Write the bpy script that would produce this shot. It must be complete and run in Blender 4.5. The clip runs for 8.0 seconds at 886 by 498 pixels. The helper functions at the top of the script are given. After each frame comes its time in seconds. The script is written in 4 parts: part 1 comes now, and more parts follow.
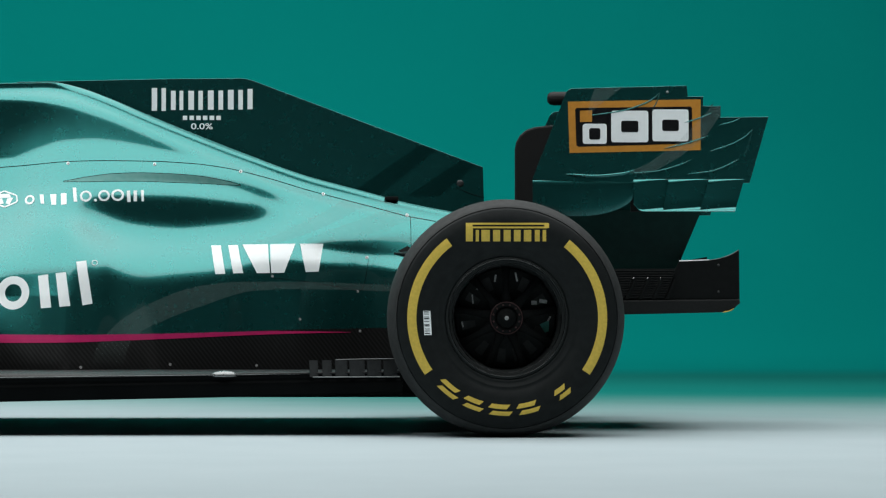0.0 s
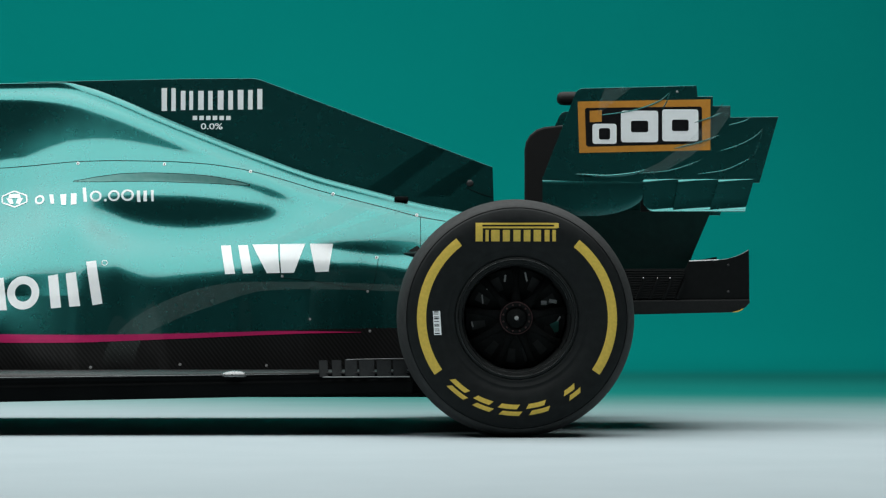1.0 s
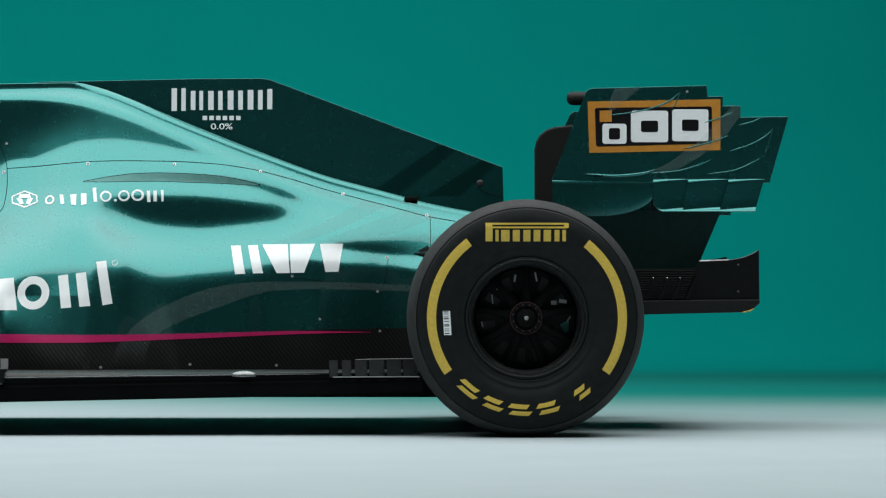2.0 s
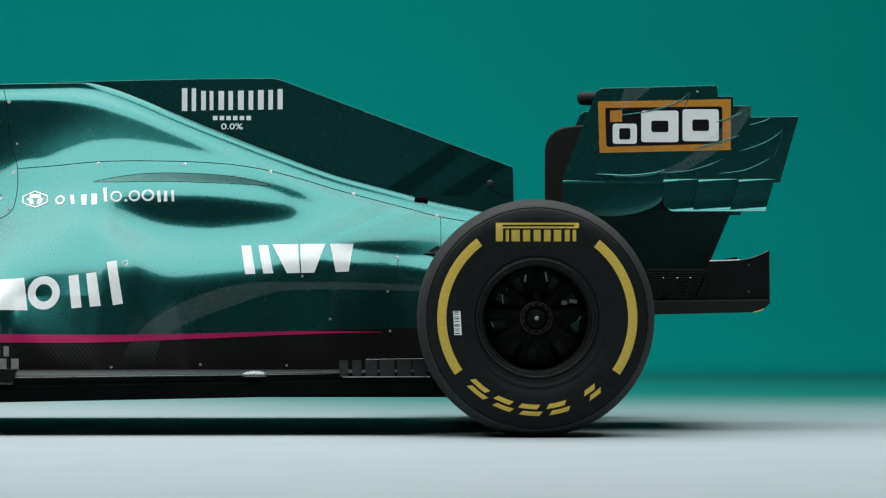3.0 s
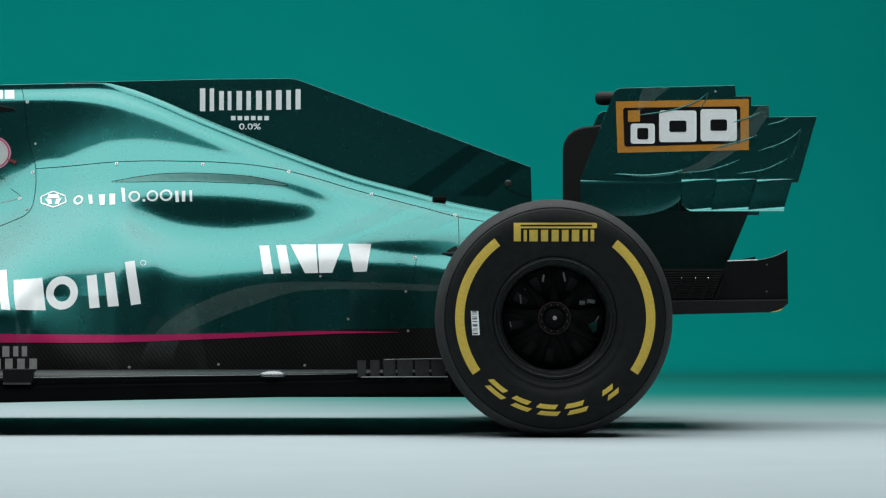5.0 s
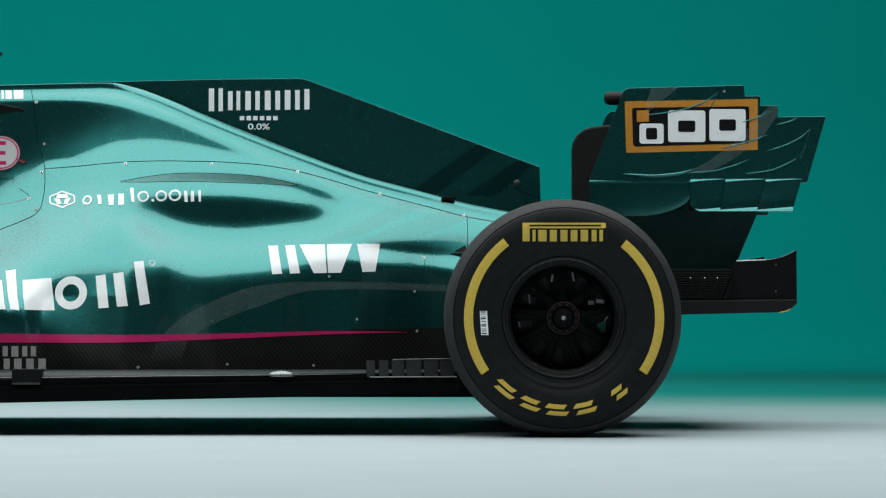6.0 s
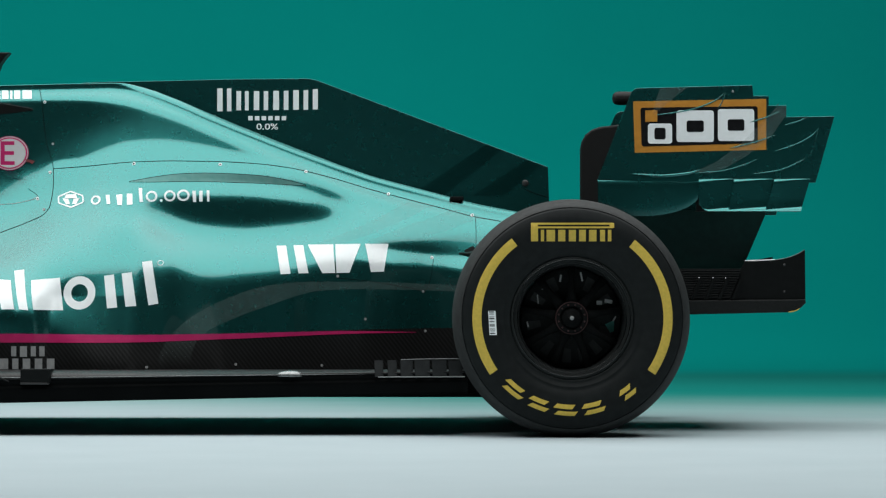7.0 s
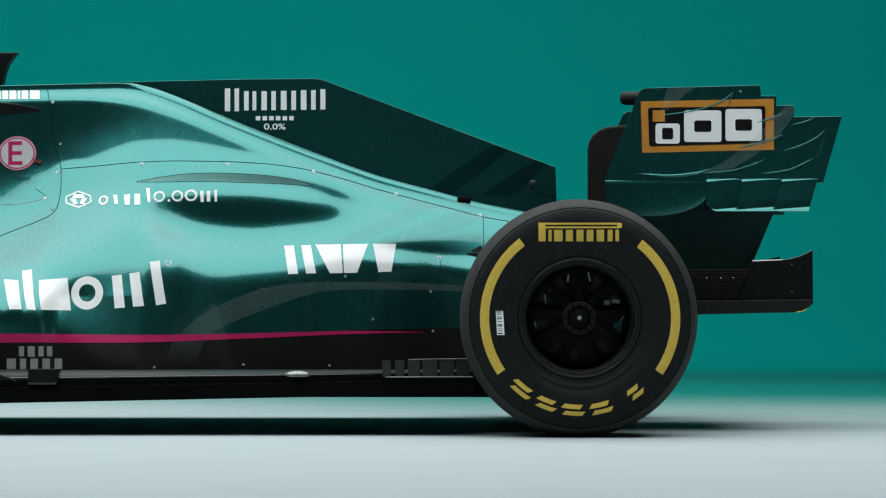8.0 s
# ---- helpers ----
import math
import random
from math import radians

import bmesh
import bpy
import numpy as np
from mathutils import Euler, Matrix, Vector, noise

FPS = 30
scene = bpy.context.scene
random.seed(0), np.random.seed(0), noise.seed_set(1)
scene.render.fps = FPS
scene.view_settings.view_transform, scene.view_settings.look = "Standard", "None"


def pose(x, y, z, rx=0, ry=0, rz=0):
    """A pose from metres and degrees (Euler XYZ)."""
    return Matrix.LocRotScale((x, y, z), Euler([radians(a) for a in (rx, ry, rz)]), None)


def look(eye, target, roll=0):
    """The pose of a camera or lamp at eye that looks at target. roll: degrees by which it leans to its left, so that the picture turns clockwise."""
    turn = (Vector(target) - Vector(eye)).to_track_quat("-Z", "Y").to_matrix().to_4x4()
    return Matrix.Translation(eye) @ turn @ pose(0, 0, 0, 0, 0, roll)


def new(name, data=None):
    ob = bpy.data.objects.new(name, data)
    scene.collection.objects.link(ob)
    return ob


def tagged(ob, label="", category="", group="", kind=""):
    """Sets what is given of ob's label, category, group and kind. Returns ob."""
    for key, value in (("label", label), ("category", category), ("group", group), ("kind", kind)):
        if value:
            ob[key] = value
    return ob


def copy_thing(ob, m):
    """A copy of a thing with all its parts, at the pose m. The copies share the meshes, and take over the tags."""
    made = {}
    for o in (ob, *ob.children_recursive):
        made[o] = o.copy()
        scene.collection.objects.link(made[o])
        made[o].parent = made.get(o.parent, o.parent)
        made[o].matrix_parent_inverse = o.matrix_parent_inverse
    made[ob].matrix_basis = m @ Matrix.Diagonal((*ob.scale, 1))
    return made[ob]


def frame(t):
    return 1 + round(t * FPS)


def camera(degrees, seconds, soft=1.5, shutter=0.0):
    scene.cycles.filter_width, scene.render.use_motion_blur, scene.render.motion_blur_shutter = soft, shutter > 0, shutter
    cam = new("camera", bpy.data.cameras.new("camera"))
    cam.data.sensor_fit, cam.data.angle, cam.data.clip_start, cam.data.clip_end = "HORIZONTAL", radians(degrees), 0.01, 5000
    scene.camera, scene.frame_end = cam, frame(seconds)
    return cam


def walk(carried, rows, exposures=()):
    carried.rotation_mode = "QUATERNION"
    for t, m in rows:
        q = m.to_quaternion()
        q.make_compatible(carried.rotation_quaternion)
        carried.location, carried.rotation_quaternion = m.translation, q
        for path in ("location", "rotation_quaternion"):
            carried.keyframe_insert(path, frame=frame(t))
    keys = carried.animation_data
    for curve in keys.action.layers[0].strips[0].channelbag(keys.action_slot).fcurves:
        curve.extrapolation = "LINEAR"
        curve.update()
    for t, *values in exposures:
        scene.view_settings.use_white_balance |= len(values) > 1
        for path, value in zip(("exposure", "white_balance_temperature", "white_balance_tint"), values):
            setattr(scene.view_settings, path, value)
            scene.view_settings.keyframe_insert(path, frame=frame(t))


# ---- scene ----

# World: x runs to the tail of the car, y away from the camera, z up; the car stands on z = 0 with its middle on y = 0.
FOCAL = 5500.0                       # the long lens, in units of a picture 1568 wide
EYE = (0.0, -9.77, 0.3340)           # a low tripod head that only pans
TILT = 1.302                         # degrees it looks up
TURNS = [(0.0, 0.0), (0.5, 8.5), (1.0, 17.3), (1.5, 25.9), (2.2, 38.6), (3.0, 53.1), (3.5, 60.9), (4.0, 69.0), (4.5, 76.9),
         (5.2, 88.0), (6.0, 100.4), (6.5, 107.7), (7.0, 115.3), (7.5, 122.3), (8.0, 128.7)]
cam = camera(math.degrees(2 * math.atan(784 / FOCAL)), 8.0, 1.25)
walk(cam, [(t, pose(*EYE, 90 + TILT, 0, math.degrees((a - 69.0) / FOCAL))) for t, a in TURNS])

# ---- light: a dark studio, a large overhead softbox, a row of lamps on the backdrop ----
world = bpy.data.worlds.new("studio")
scene.world = world
world.use_nodes = True
world.node_tree.nodes["Background"].inputs["Color"].default_value = (0.02, 0.03, 0.03, 1)
world.node_tree.nodes["Background"].inputs["Strength"].default_value = 0.25
scene.view_settings.exposure = 0.0


def area_lamp(name, m, sx, sy, power, colour=(1, 1, 1)):
    lamp = bpy.data.lights.new(name, "AREA")
    lamp.shape, lamp.size, lamp.size_y, lamp.energy, lamp.color = "RECTANGLE", sx, sy, power, colour
    ob = new(name, lamp)
    ob.matrix_basis = m
    return ob


area_lamp("overhead_softbox", pose(-1.1, -0.75, 5.2), 10.2, 8.9, 845, (0.96, 1.0, 1.0))
area_lamp("strip_light", look((8.4, -7.4, 1.9), (-0.7, -0.5, 0.4)), 3.4, 3.4, 9, (0.97, 1.0, 1.0))
area_lamp("backdrop_lamp", look((-2.3, 4.0, 6.9), (-2.3, 16.5, 2.0)), 8.0, 3.6, 1000, (0.95, 1.0, 1.0))


# ---- materials ----
def node_material(name):
    m = bpy.data.materials.new(name)
    m.use_nodes = True
    nt = m.node_tree
    return m, nt, nt.nodes["Principled BSDF"]


def ramp(nt, source, stops):
    r = nt.nodes.new("ShaderNodeValToRGB")
    while len(r.color_ramp.elements) < len(stops):
        r.color_ramp.elements.new(0.5)
    for e, (p, c) in zip(r.color_ramp.elements, stops):
        e.position, e.color = p, (*c, 1) if len(c) == 3 else c
    nt.links.new(source, r.inputs["Fac"])
    return r.outputs["Color"]


def noise_tex(nt, scale, detail=4.0, stretch=(1, 1, 1)):
    co = nt.nodes.new("ShaderNodeTexCoord")
    mp = nt.nodes.new("ShaderNodeMapping")
    mp.inputs["Scale"].default_value = stretch
    n = nt.nodes.new("ShaderNodeTexNoise")
    n.inputs["Scale"].default_value, n.inputs["Detail"].default_value = scale, detail
    nt.links.new(co.outputs["Object"], mp.inputs["Vector"])
    nt.links.new(mp.outputs["Vector"], n.inputs["Vector"])
    return n.outputs["Fac"]


def bump(nt, bsdf, height, strength, distance):
    b = nt.nodes.new("ShaderNodeBump")
    b.inputs["Strength"].default_value, b.inputs["Distance"].default_value = strength, distance
    nt.links.new(height, b.inputs["Height"])
    nt.links.new(b.outputs["Normal"], bsdf.inputs["Normal"])


def surface(name, lo, hi, rough=0.5, metallic=0.0, coat=0.0, scale=30.0, relief=0.0, rough_span=0.08, coat_rough=0.04, specular=0.5):
    """A two-tone grained surface whose gloss also varies a little."""
    m, nt, b = node_material(name)
    n = noise_tex(nt, scale)
    nt.links.new(ramp(nt, n, [(0.35, lo), (0.68, hi)]), b.inputs["Base Color"])
    rr = nt.nodes.new("ShaderNodeMapRange")
    rr.inputs["To Min"].default_value, rr.inputs["To Max"].default_value = rough - rough_span / 2, rough + rough_span / 2
    nt.links.new(noise_tex(nt, scale * 0.13, 3.0), rr.inputs["Value"])
    nt.links.new(rr.outputs["Result"], b.inputs["Roughness"])
    b.inputs["Metallic"].default_value = metallic
    b.inputs["Coat Weight"].default_value, b.inputs["Coat Roughness"].default_value = coat, coat_rough
    b.inputs["Specular IOR Level"].default_value = specular
    if relief:
        bump(nt, b, noise_tex(nt, scale * 6, 6.0), 0.4, relief)
    return m


def carbon_material(name, tone, rough, coat, cell=0.004):
    """Twill carbon fibre: diagonal ribs in two directions under lacquer."""
    m, nt, b = node_material(name)
    co = nt.nodes.new("ShaderNodeTexCoord")
    mp = nt.nodes.new("ShaderNodeMapping")
    mp.inputs["Rotation"].default_value = (0, radians(38), 0)
    w = nt.nodes.new("ShaderNodeTexWave")
    w.wave_type, w.bands_direction = "BANDS", "X"
    w.inputs["Scale"].default_value, w.inputs["Distortion"].default_value = 0.314 / cell, 0.15
    nt.links.new(co.outputs["Object"], mp.inputs["Vector"])
    nt.links.new(mp.outputs["Vector"], w.inputs["Vector"])
    nt.links.new(ramp(nt, w.outputs["Fac"], [(0.3, (tone * 0.2,) * 3), (0.8, (tone * 1.7, tone * 1.75, tone * 1.75))]), b.inputs["Base Color"])
    b.inputs["Roughness"].default_value = rough
    b.inputs["Coat Weight"].default_value, b.inputs["Coat Roughness"].default_value = coat, 0.08
    b.inputs["Specular IOR Level"].default_value = 0.3
    bump(nt, b, w.outputs["Fac"], 0.35, 0.0006)
    return m


PAINT = surface("metallic_green_paint", (0.0215, 0.167, 0.158), (0.023, 0.172, 0.162), 0.27, 0.90, 0.8, 300.0, 0.0, 0.03, 0.05)
CARBON = carbon_material("lacquered_carbon_fibre", 0.0055, 0.42, 0.25, 0.0105)
CARBON_DULL = carbon_material("dull_carbon_fibre", 0.0026, 0.6, 0.0, 0.006)
BLACK = surface("satin_black_composite", (0.0028, 0.0036, 0.0036), (0.0048, 0.0058, 0.0058), 0.45, 0, 0, 60.0, specular=0.15)
GLOSS_BLACK = surface("gloss_black_decal", (0.006, 0.006, 0.007), (0.009, 0.009, 0.010), 0.25, 0, 0.3, 40.0)
RUBBER = surface("tyre_rubber", (0.0064, 0.0080, 0.0082), (0.0098, 0.0118, 0.012), 0.55, 0, 0, 45.0, 0.0004, specular=0.14)
TREAD = surface("slick_tread_rubber", (0.016, 0.0172, 0.0172), (0.027, 0.0285, 0.0285), 0.7, 0, 0, 60.0, 0.0006, specular=0.3)
YELLOW = surface("yellow_tyre_print", (0.56, 0.395, 0.055), (0.655, 0.46, 0.068), 0.6, 0, 0, 120.0, 0.0002)
PINK = surface("magenta_stripe_film", (0.44, 0.010, 0.105), (0.49, 0.013, 0.12), 0.35, 0, 0.5, 50.0)
WHITE = surface("white_decal_film", (0.84, 0.87, 0.875), (0.87, 0.90, 0.905), 0.45, 0, 0.5, 60.0)
ORANGE = surface("orange_decal_film", (0.48, 0.20, 0.020), (0.54, 0.23, 0.026), 0.45, 0, 0.2, 60.0)
SILVER = surface("bright_metal", (0.62, 0.64, 0.64), (0.75, 0.76, 0.76), 0.25, 1.0, 0, 200.0)
RIM_METAL = surface("black_anodised_magnesium", (0.0065, 0.0072, 0.0072), (0.0085, 0.0092, 0.0092), 0.75, 0.0, 0, 150.0, specular=0.05)
RED_NUT = surface("dull_red_anodised_nut", (0.028, 0.006, 0.006), (0.045, 0.010, 0.010), 0.6, 0.0, 0, 200.0)
GREY_MARK = surface("grey_print", (0.27, 0.28, 0.28), (0.33, 0.34, 0.34), 0.5, 0, 0, 80.0)
STUDIO_DARK = surface("black_studio_drape", (0.010, 0.012, 0.012), (0.02, 0.022, 0.022), 0.9, 0, 0, 8.0)


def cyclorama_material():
    """White floor into backdrop green; the backdrop's reflection on the floor is painted in."""
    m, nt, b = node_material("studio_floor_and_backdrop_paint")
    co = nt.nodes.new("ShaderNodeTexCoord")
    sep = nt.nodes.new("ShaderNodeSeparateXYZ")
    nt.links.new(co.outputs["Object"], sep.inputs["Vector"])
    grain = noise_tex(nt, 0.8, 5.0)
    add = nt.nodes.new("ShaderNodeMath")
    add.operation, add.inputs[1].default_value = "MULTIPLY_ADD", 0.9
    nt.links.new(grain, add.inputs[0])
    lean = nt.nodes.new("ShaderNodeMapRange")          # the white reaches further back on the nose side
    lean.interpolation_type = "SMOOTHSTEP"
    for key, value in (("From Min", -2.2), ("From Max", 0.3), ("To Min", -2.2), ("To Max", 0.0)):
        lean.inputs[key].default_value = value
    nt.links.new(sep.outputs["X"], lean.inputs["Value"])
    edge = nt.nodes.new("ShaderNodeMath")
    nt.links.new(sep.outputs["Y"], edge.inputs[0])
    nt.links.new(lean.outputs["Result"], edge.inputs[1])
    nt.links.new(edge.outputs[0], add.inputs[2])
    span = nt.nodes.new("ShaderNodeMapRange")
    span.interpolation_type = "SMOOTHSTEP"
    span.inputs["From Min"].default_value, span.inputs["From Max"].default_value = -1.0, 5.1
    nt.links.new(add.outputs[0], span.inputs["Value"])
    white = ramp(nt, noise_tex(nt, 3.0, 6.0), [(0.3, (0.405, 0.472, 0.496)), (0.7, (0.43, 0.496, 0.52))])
    # darker than wall_green, which paints in the dimmer light of the far floor
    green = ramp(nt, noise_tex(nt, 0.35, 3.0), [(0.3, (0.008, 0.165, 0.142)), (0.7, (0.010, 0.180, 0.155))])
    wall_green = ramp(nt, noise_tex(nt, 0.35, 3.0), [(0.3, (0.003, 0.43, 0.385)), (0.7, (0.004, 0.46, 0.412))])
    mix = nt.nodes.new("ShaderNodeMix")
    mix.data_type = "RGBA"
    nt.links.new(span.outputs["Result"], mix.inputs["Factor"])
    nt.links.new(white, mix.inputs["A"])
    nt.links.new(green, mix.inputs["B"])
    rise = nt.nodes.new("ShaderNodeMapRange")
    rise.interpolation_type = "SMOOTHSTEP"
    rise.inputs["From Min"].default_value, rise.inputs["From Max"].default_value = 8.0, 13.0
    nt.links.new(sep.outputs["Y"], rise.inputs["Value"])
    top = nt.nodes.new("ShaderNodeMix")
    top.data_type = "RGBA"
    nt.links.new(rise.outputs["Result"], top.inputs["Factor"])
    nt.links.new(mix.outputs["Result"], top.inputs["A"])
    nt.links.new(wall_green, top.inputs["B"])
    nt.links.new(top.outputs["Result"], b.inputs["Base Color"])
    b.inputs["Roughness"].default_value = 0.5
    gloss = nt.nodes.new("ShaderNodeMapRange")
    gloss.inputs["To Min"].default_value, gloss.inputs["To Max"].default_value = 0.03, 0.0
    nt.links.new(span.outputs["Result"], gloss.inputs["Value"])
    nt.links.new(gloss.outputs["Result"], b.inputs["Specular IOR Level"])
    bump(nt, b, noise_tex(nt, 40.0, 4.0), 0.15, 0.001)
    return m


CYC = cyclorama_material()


# ---- mesh helpers ----
def link_mesh(name, me, material, parent=None, label="", smooth=True):
    me.materials.append(material)
    if smooth:
        me.polygons.foreach_set("use_smooth", [True] * len(me.polygons))
    ob = new(name, me)
    if parent:
        ob.parent = parent
    return tagged(ob, label)


def part(name, bm, material, parent=None, label="", smooth=False):
    me = bpy.data.meshes.new(name)
    bmesh.ops.recalc_face_normals(bm, faces=bm.faces)
    bm.to_mesh(me)
    bm.free()
    return link_mesh(name, me, material, parent, label, smooth)


def grid_mesh(name, P, material, parent=None, label="", close_u=False, close_v=False, caps=False):
    """A smooth sheet from an array of points [u, v, 3]."""
    nu, nv = P.shape[:2]
    idx = np.arange(nu * nv).reshape(nu, nv)
    iu = np.arange(nu if close_u else nu - 1)
    iv = np.arange(nv if close_v else nv - 1)
    a = idx[iu][:, iv]
    b = idx[(iu + 1) % nu][:, iv]
    c = idx[(iu + 1) % nu][:, (iv + 1) % nv]
    d = idx[iu][:, (iv + 1) % nv]
    faces = np.stack([a, b, c, d], -1).reshape(-1, 4).tolist()
    if caps:
        faces += [idx[0].tolist()[::-1], idx[-1].tolist()]
    me = bpy.data.meshes.new(name)
    me.from_pydata(P.reshape(-1, 3).tolist(), [], faces)
    me.update()
    return link_mesh(name, me, material, parent, label)


def plate(name, outline, y0, y1, material, parent=None, label="", bevel=0.0, smooth=False):
    """A flat plate with that outline in x and z, from y0 to y1."""
    bm = bmesh.new()
    face = bm.faces.new([bm.verts.new((x, y0, z)) for x, z in outline])
    out = bmesh.ops.extrude_face_region(bm, geom=[face])
    bmesh.ops.translate(bm, verts=[v for v in out["geom"] if isinstance(v, bmesh.types.BMVert)], vec=(0, y1 - y0, 0))
    if bevel:
        edges = [e for e in bm.edges if abs(e.verts[0].co.y - e.verts[1].co.y) < 1e-6]
        bmesh.ops.bevel(bm, geom=edges, offset=bevel, segments=2, profile=0.5, affect="EDGES", clamp_overlap=True)
    return part(name, bm, material, parent, label, smooth)


def box(name, lo, hi, material, parent=None, label="", bevel=0.002):
    bm = bmesh.new()
    bmesh.ops.create_cube(bm, size=1.0)
    for v in bm.verts:
        v.co = [lo[i] + (v.co[i] + 0.5) * (hi[i] - lo[i]) for i in range(3)]
    if bevel:
        bmesh.ops.bevel(bm, geom=bm.edges[:], offset=bevel, segments=2, profile=0.5, affect="EDGES", clamp_overlap=True)
    return part(name, bm, material, parent, label)


def curve_through(keys, n):
    """n points on a smooth curve through the keys."""
    K = np.array(keys, float)
    s = np.concatenate([[0], np.cumsum(np.linalg.norm(np.diff(K, axis=0), axis=1))])
    t = np.linspace(0, s[-1], n)
    return np.stack([hermite(s, K[:, i], t) for i in range(K.shape[1])], -1)


def hermite(xs, ys, x):
    """Smooth interpolation through the keys, without overshoot."""
    xs, ys = np.asarray(xs, float), np.asarray(ys, float)
    x = np.clip(np.asarray(x, float), xs[0], xs[-1])
    h, d = np.diff(xs), np.diff(ys) / np.diff(xs)
    m = np.concatenate([[d[0]], np.where(d[:-1] * d[1:] > 0, 2 * d[:-1] * d[1:] / (d[:-1] + d[1:] + 1e-12), 0.0), [d[-1]]])
    i = np.clip(np.searchsorted(xs, x, side="right") - 1, 0, len(h) - 1)
    t = (x - xs[i]) / h[i]
    return ((1 + 2 * t) * (1 - t) ** 2 * ys[i] + t * (1 - t) ** 2 * h[i] * m[i]
            + t * t * (3 - 2 * t) * ys[i + 1] + t * t * (t - 1) * h[i] * m[i + 1])


def tube(name, keys, radius, material, parent=None, label="", n=24, sides=8, taper=True):
    """A round bead along a smooth curve, thin at its ends."""
    C = curve_through(keys, n)
    T = np.gradient(C, axis=0)
    T /= np.linalg.norm(T, axis=1)[:, None]
    side = np.cross(T, (0, 1, 0.02))
    side /= np.linalg.norm(side, axis=1)[:, None]
    up = np.cross(side, T)
    r = radius * (np.clip(np.sin(np.linspace(0.12, math.pi - 0.12, n)) * 1.6, 0, 1) if taper else np.ones(n))
    a = np.linspace(0, 2 * math.pi, sides, endpoint=False)
    P = C[:, None] + r[:, None, None] * (np.cos(a)[None, :, None] * side[:, None] + np.sin(a)[None, :, None] * up[:, None])
    return grid_mesh(name, P, material, parent, label, close_v=True, caps=True)


def lathe(name, profile, centre, material, parent=None, label="", n=96, arc=None):
    """Turns a profile of (radius, y) round an axis along y."""
    a = np.linspace(0, 2 * math.pi, n, endpoint=False) if arc is None else np.linspace(*arc, n)
    R = np.array(profile)
    P = np.empty((n, len(R), 3))
    P[:, :, 0] = centre[0] + np.cos(a)[:, None] * R[None, :, 0]
    P[:, :, 1] = centre[1] + R[None, :, 1]
    P[:, :, 2] = centre[2] + np.sin(a)[:, None] * R[None, :, 0]
    return grid_mesh(name, P, material, parent, label, close_u=arc is None)


# ---- the studio ----
GROUND = 0.0


def build_studio():
    g = GROUND
    prof = [(y, g) for y in (-16.0, -8.0, -3.0, 0.0, 4.0, 8.0, 10.0, 11.5)]
    prof += [(11.5 + 6.5 * math.sin(a), g + 6.5 - 6.5 * math.cos(a)) for a in np.linspace(0.05, math.pi / 2, 32)]
    prof += [(18.0, 7.0), (18.0, 7.5)]
    xs = np.linspace(-11, 11, 12)
    P = np.array([[(x, y, z) for y, z in prof] for x in xs])
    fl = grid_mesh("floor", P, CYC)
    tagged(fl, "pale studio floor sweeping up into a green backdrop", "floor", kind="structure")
    for name, lo, hi in (("wall_north", (-11, 20.02, 0), (11, 20.2, 7.5)), ("wall_south", (-11, -16.2, 0), (11, -16, 7.5)),
                         ("wall_west", (-11.2, -16.2, 0), (-11, 20.2, 7.5)), ("wall_east", (11, -16.2, 0), (11.2, 20.2, 7.5)),
                         ("ceiling", (-11.2, -16.2, 7.5), (11.2, 20.2, 7.7))):
        ob = box(name, lo, hi, STUDIO_DARK, bevel=0)
        tagged(ob, "black draped studio " + ("ceiling" if name == "ceiling" else "wall"), "ceiling" if name == "ceiling" else "wall", kind="structure")


build_studio()

# ---- the car ----
car = new("race_car")
tagged(car, "metallic green open-wheel racing car on a pale studio floor", "racing car")

# Feature lines of the flank in side view, (x, z), from the spine down: see flank_table().
SPINE = [(-1.95, 1.060), (-1.749, 1.063), (-1.489, 1.067), (-1.26, 1.073), (-1.172, 1.0745), (-1.11, 1.0758), (-1.084, 1.0749), (-1.039, 1.0661), (-1.0, 1.0554), (-0.911, 1.0225), (-0.823, 0.9846), (-0.734, 0.9475), (-0.646, 0.9121), (-0.557, 0.8767), (-0.469, 0.8431), (-0.38, 0.8095), (-0.292, 0.7803), (-0.203, 0.7564), (-0.115, 0.7334), (-0.062, 0.7193), (-0.018, 0.7069), (0.044, 0.6927), (0.163, 0.6700), (0.45, 0.615)]
SHOULDER = [(-1.95, 1.010), (-1.6, 1.013), (-1.4, 1.018), (-1.257, 1.0204), (-1.17, 1.0177), (-1.083, 1.0073), (-0.995, 0.9862), (-0.907, 0.9585), (-0.82, 0.9237), (-0.731, 0.8865), (-0.642, 0.8436), (-0.554, 0.808), (-0.377, 0.742), (-0.201, 0.692), (-0.024, 0.660), (0.152, 0.632), (0.45, 0.58)]
HOLLOW = [(-1.95, 0.66), (-1.6, 0.665), (-1.46, 0.68), (-1.4, 0.702), (-1.36, 0.738), (-1.33, 0.780), (-1.305, 0.808), (-1.285, 0.826), (-1.252, 0.8315), (-1.209, 0.8355), (-1.166, 0.8499), (-1.122, 0.8659), (-1.079, 0.88), (-1.035, 0.887), (-0.991, 0.8898), (-0.948, 0.8902), (-0.905, 0.887), (-0.818, 0.8745), (-0.73, 0.857), (-0.642, 0.8417), (-0.554, 0.806), (-0.377, 0.736), (-0.2, 0.684), (-0.024, 0.652), (0.152, 0.626), (0.45, 0.572)]
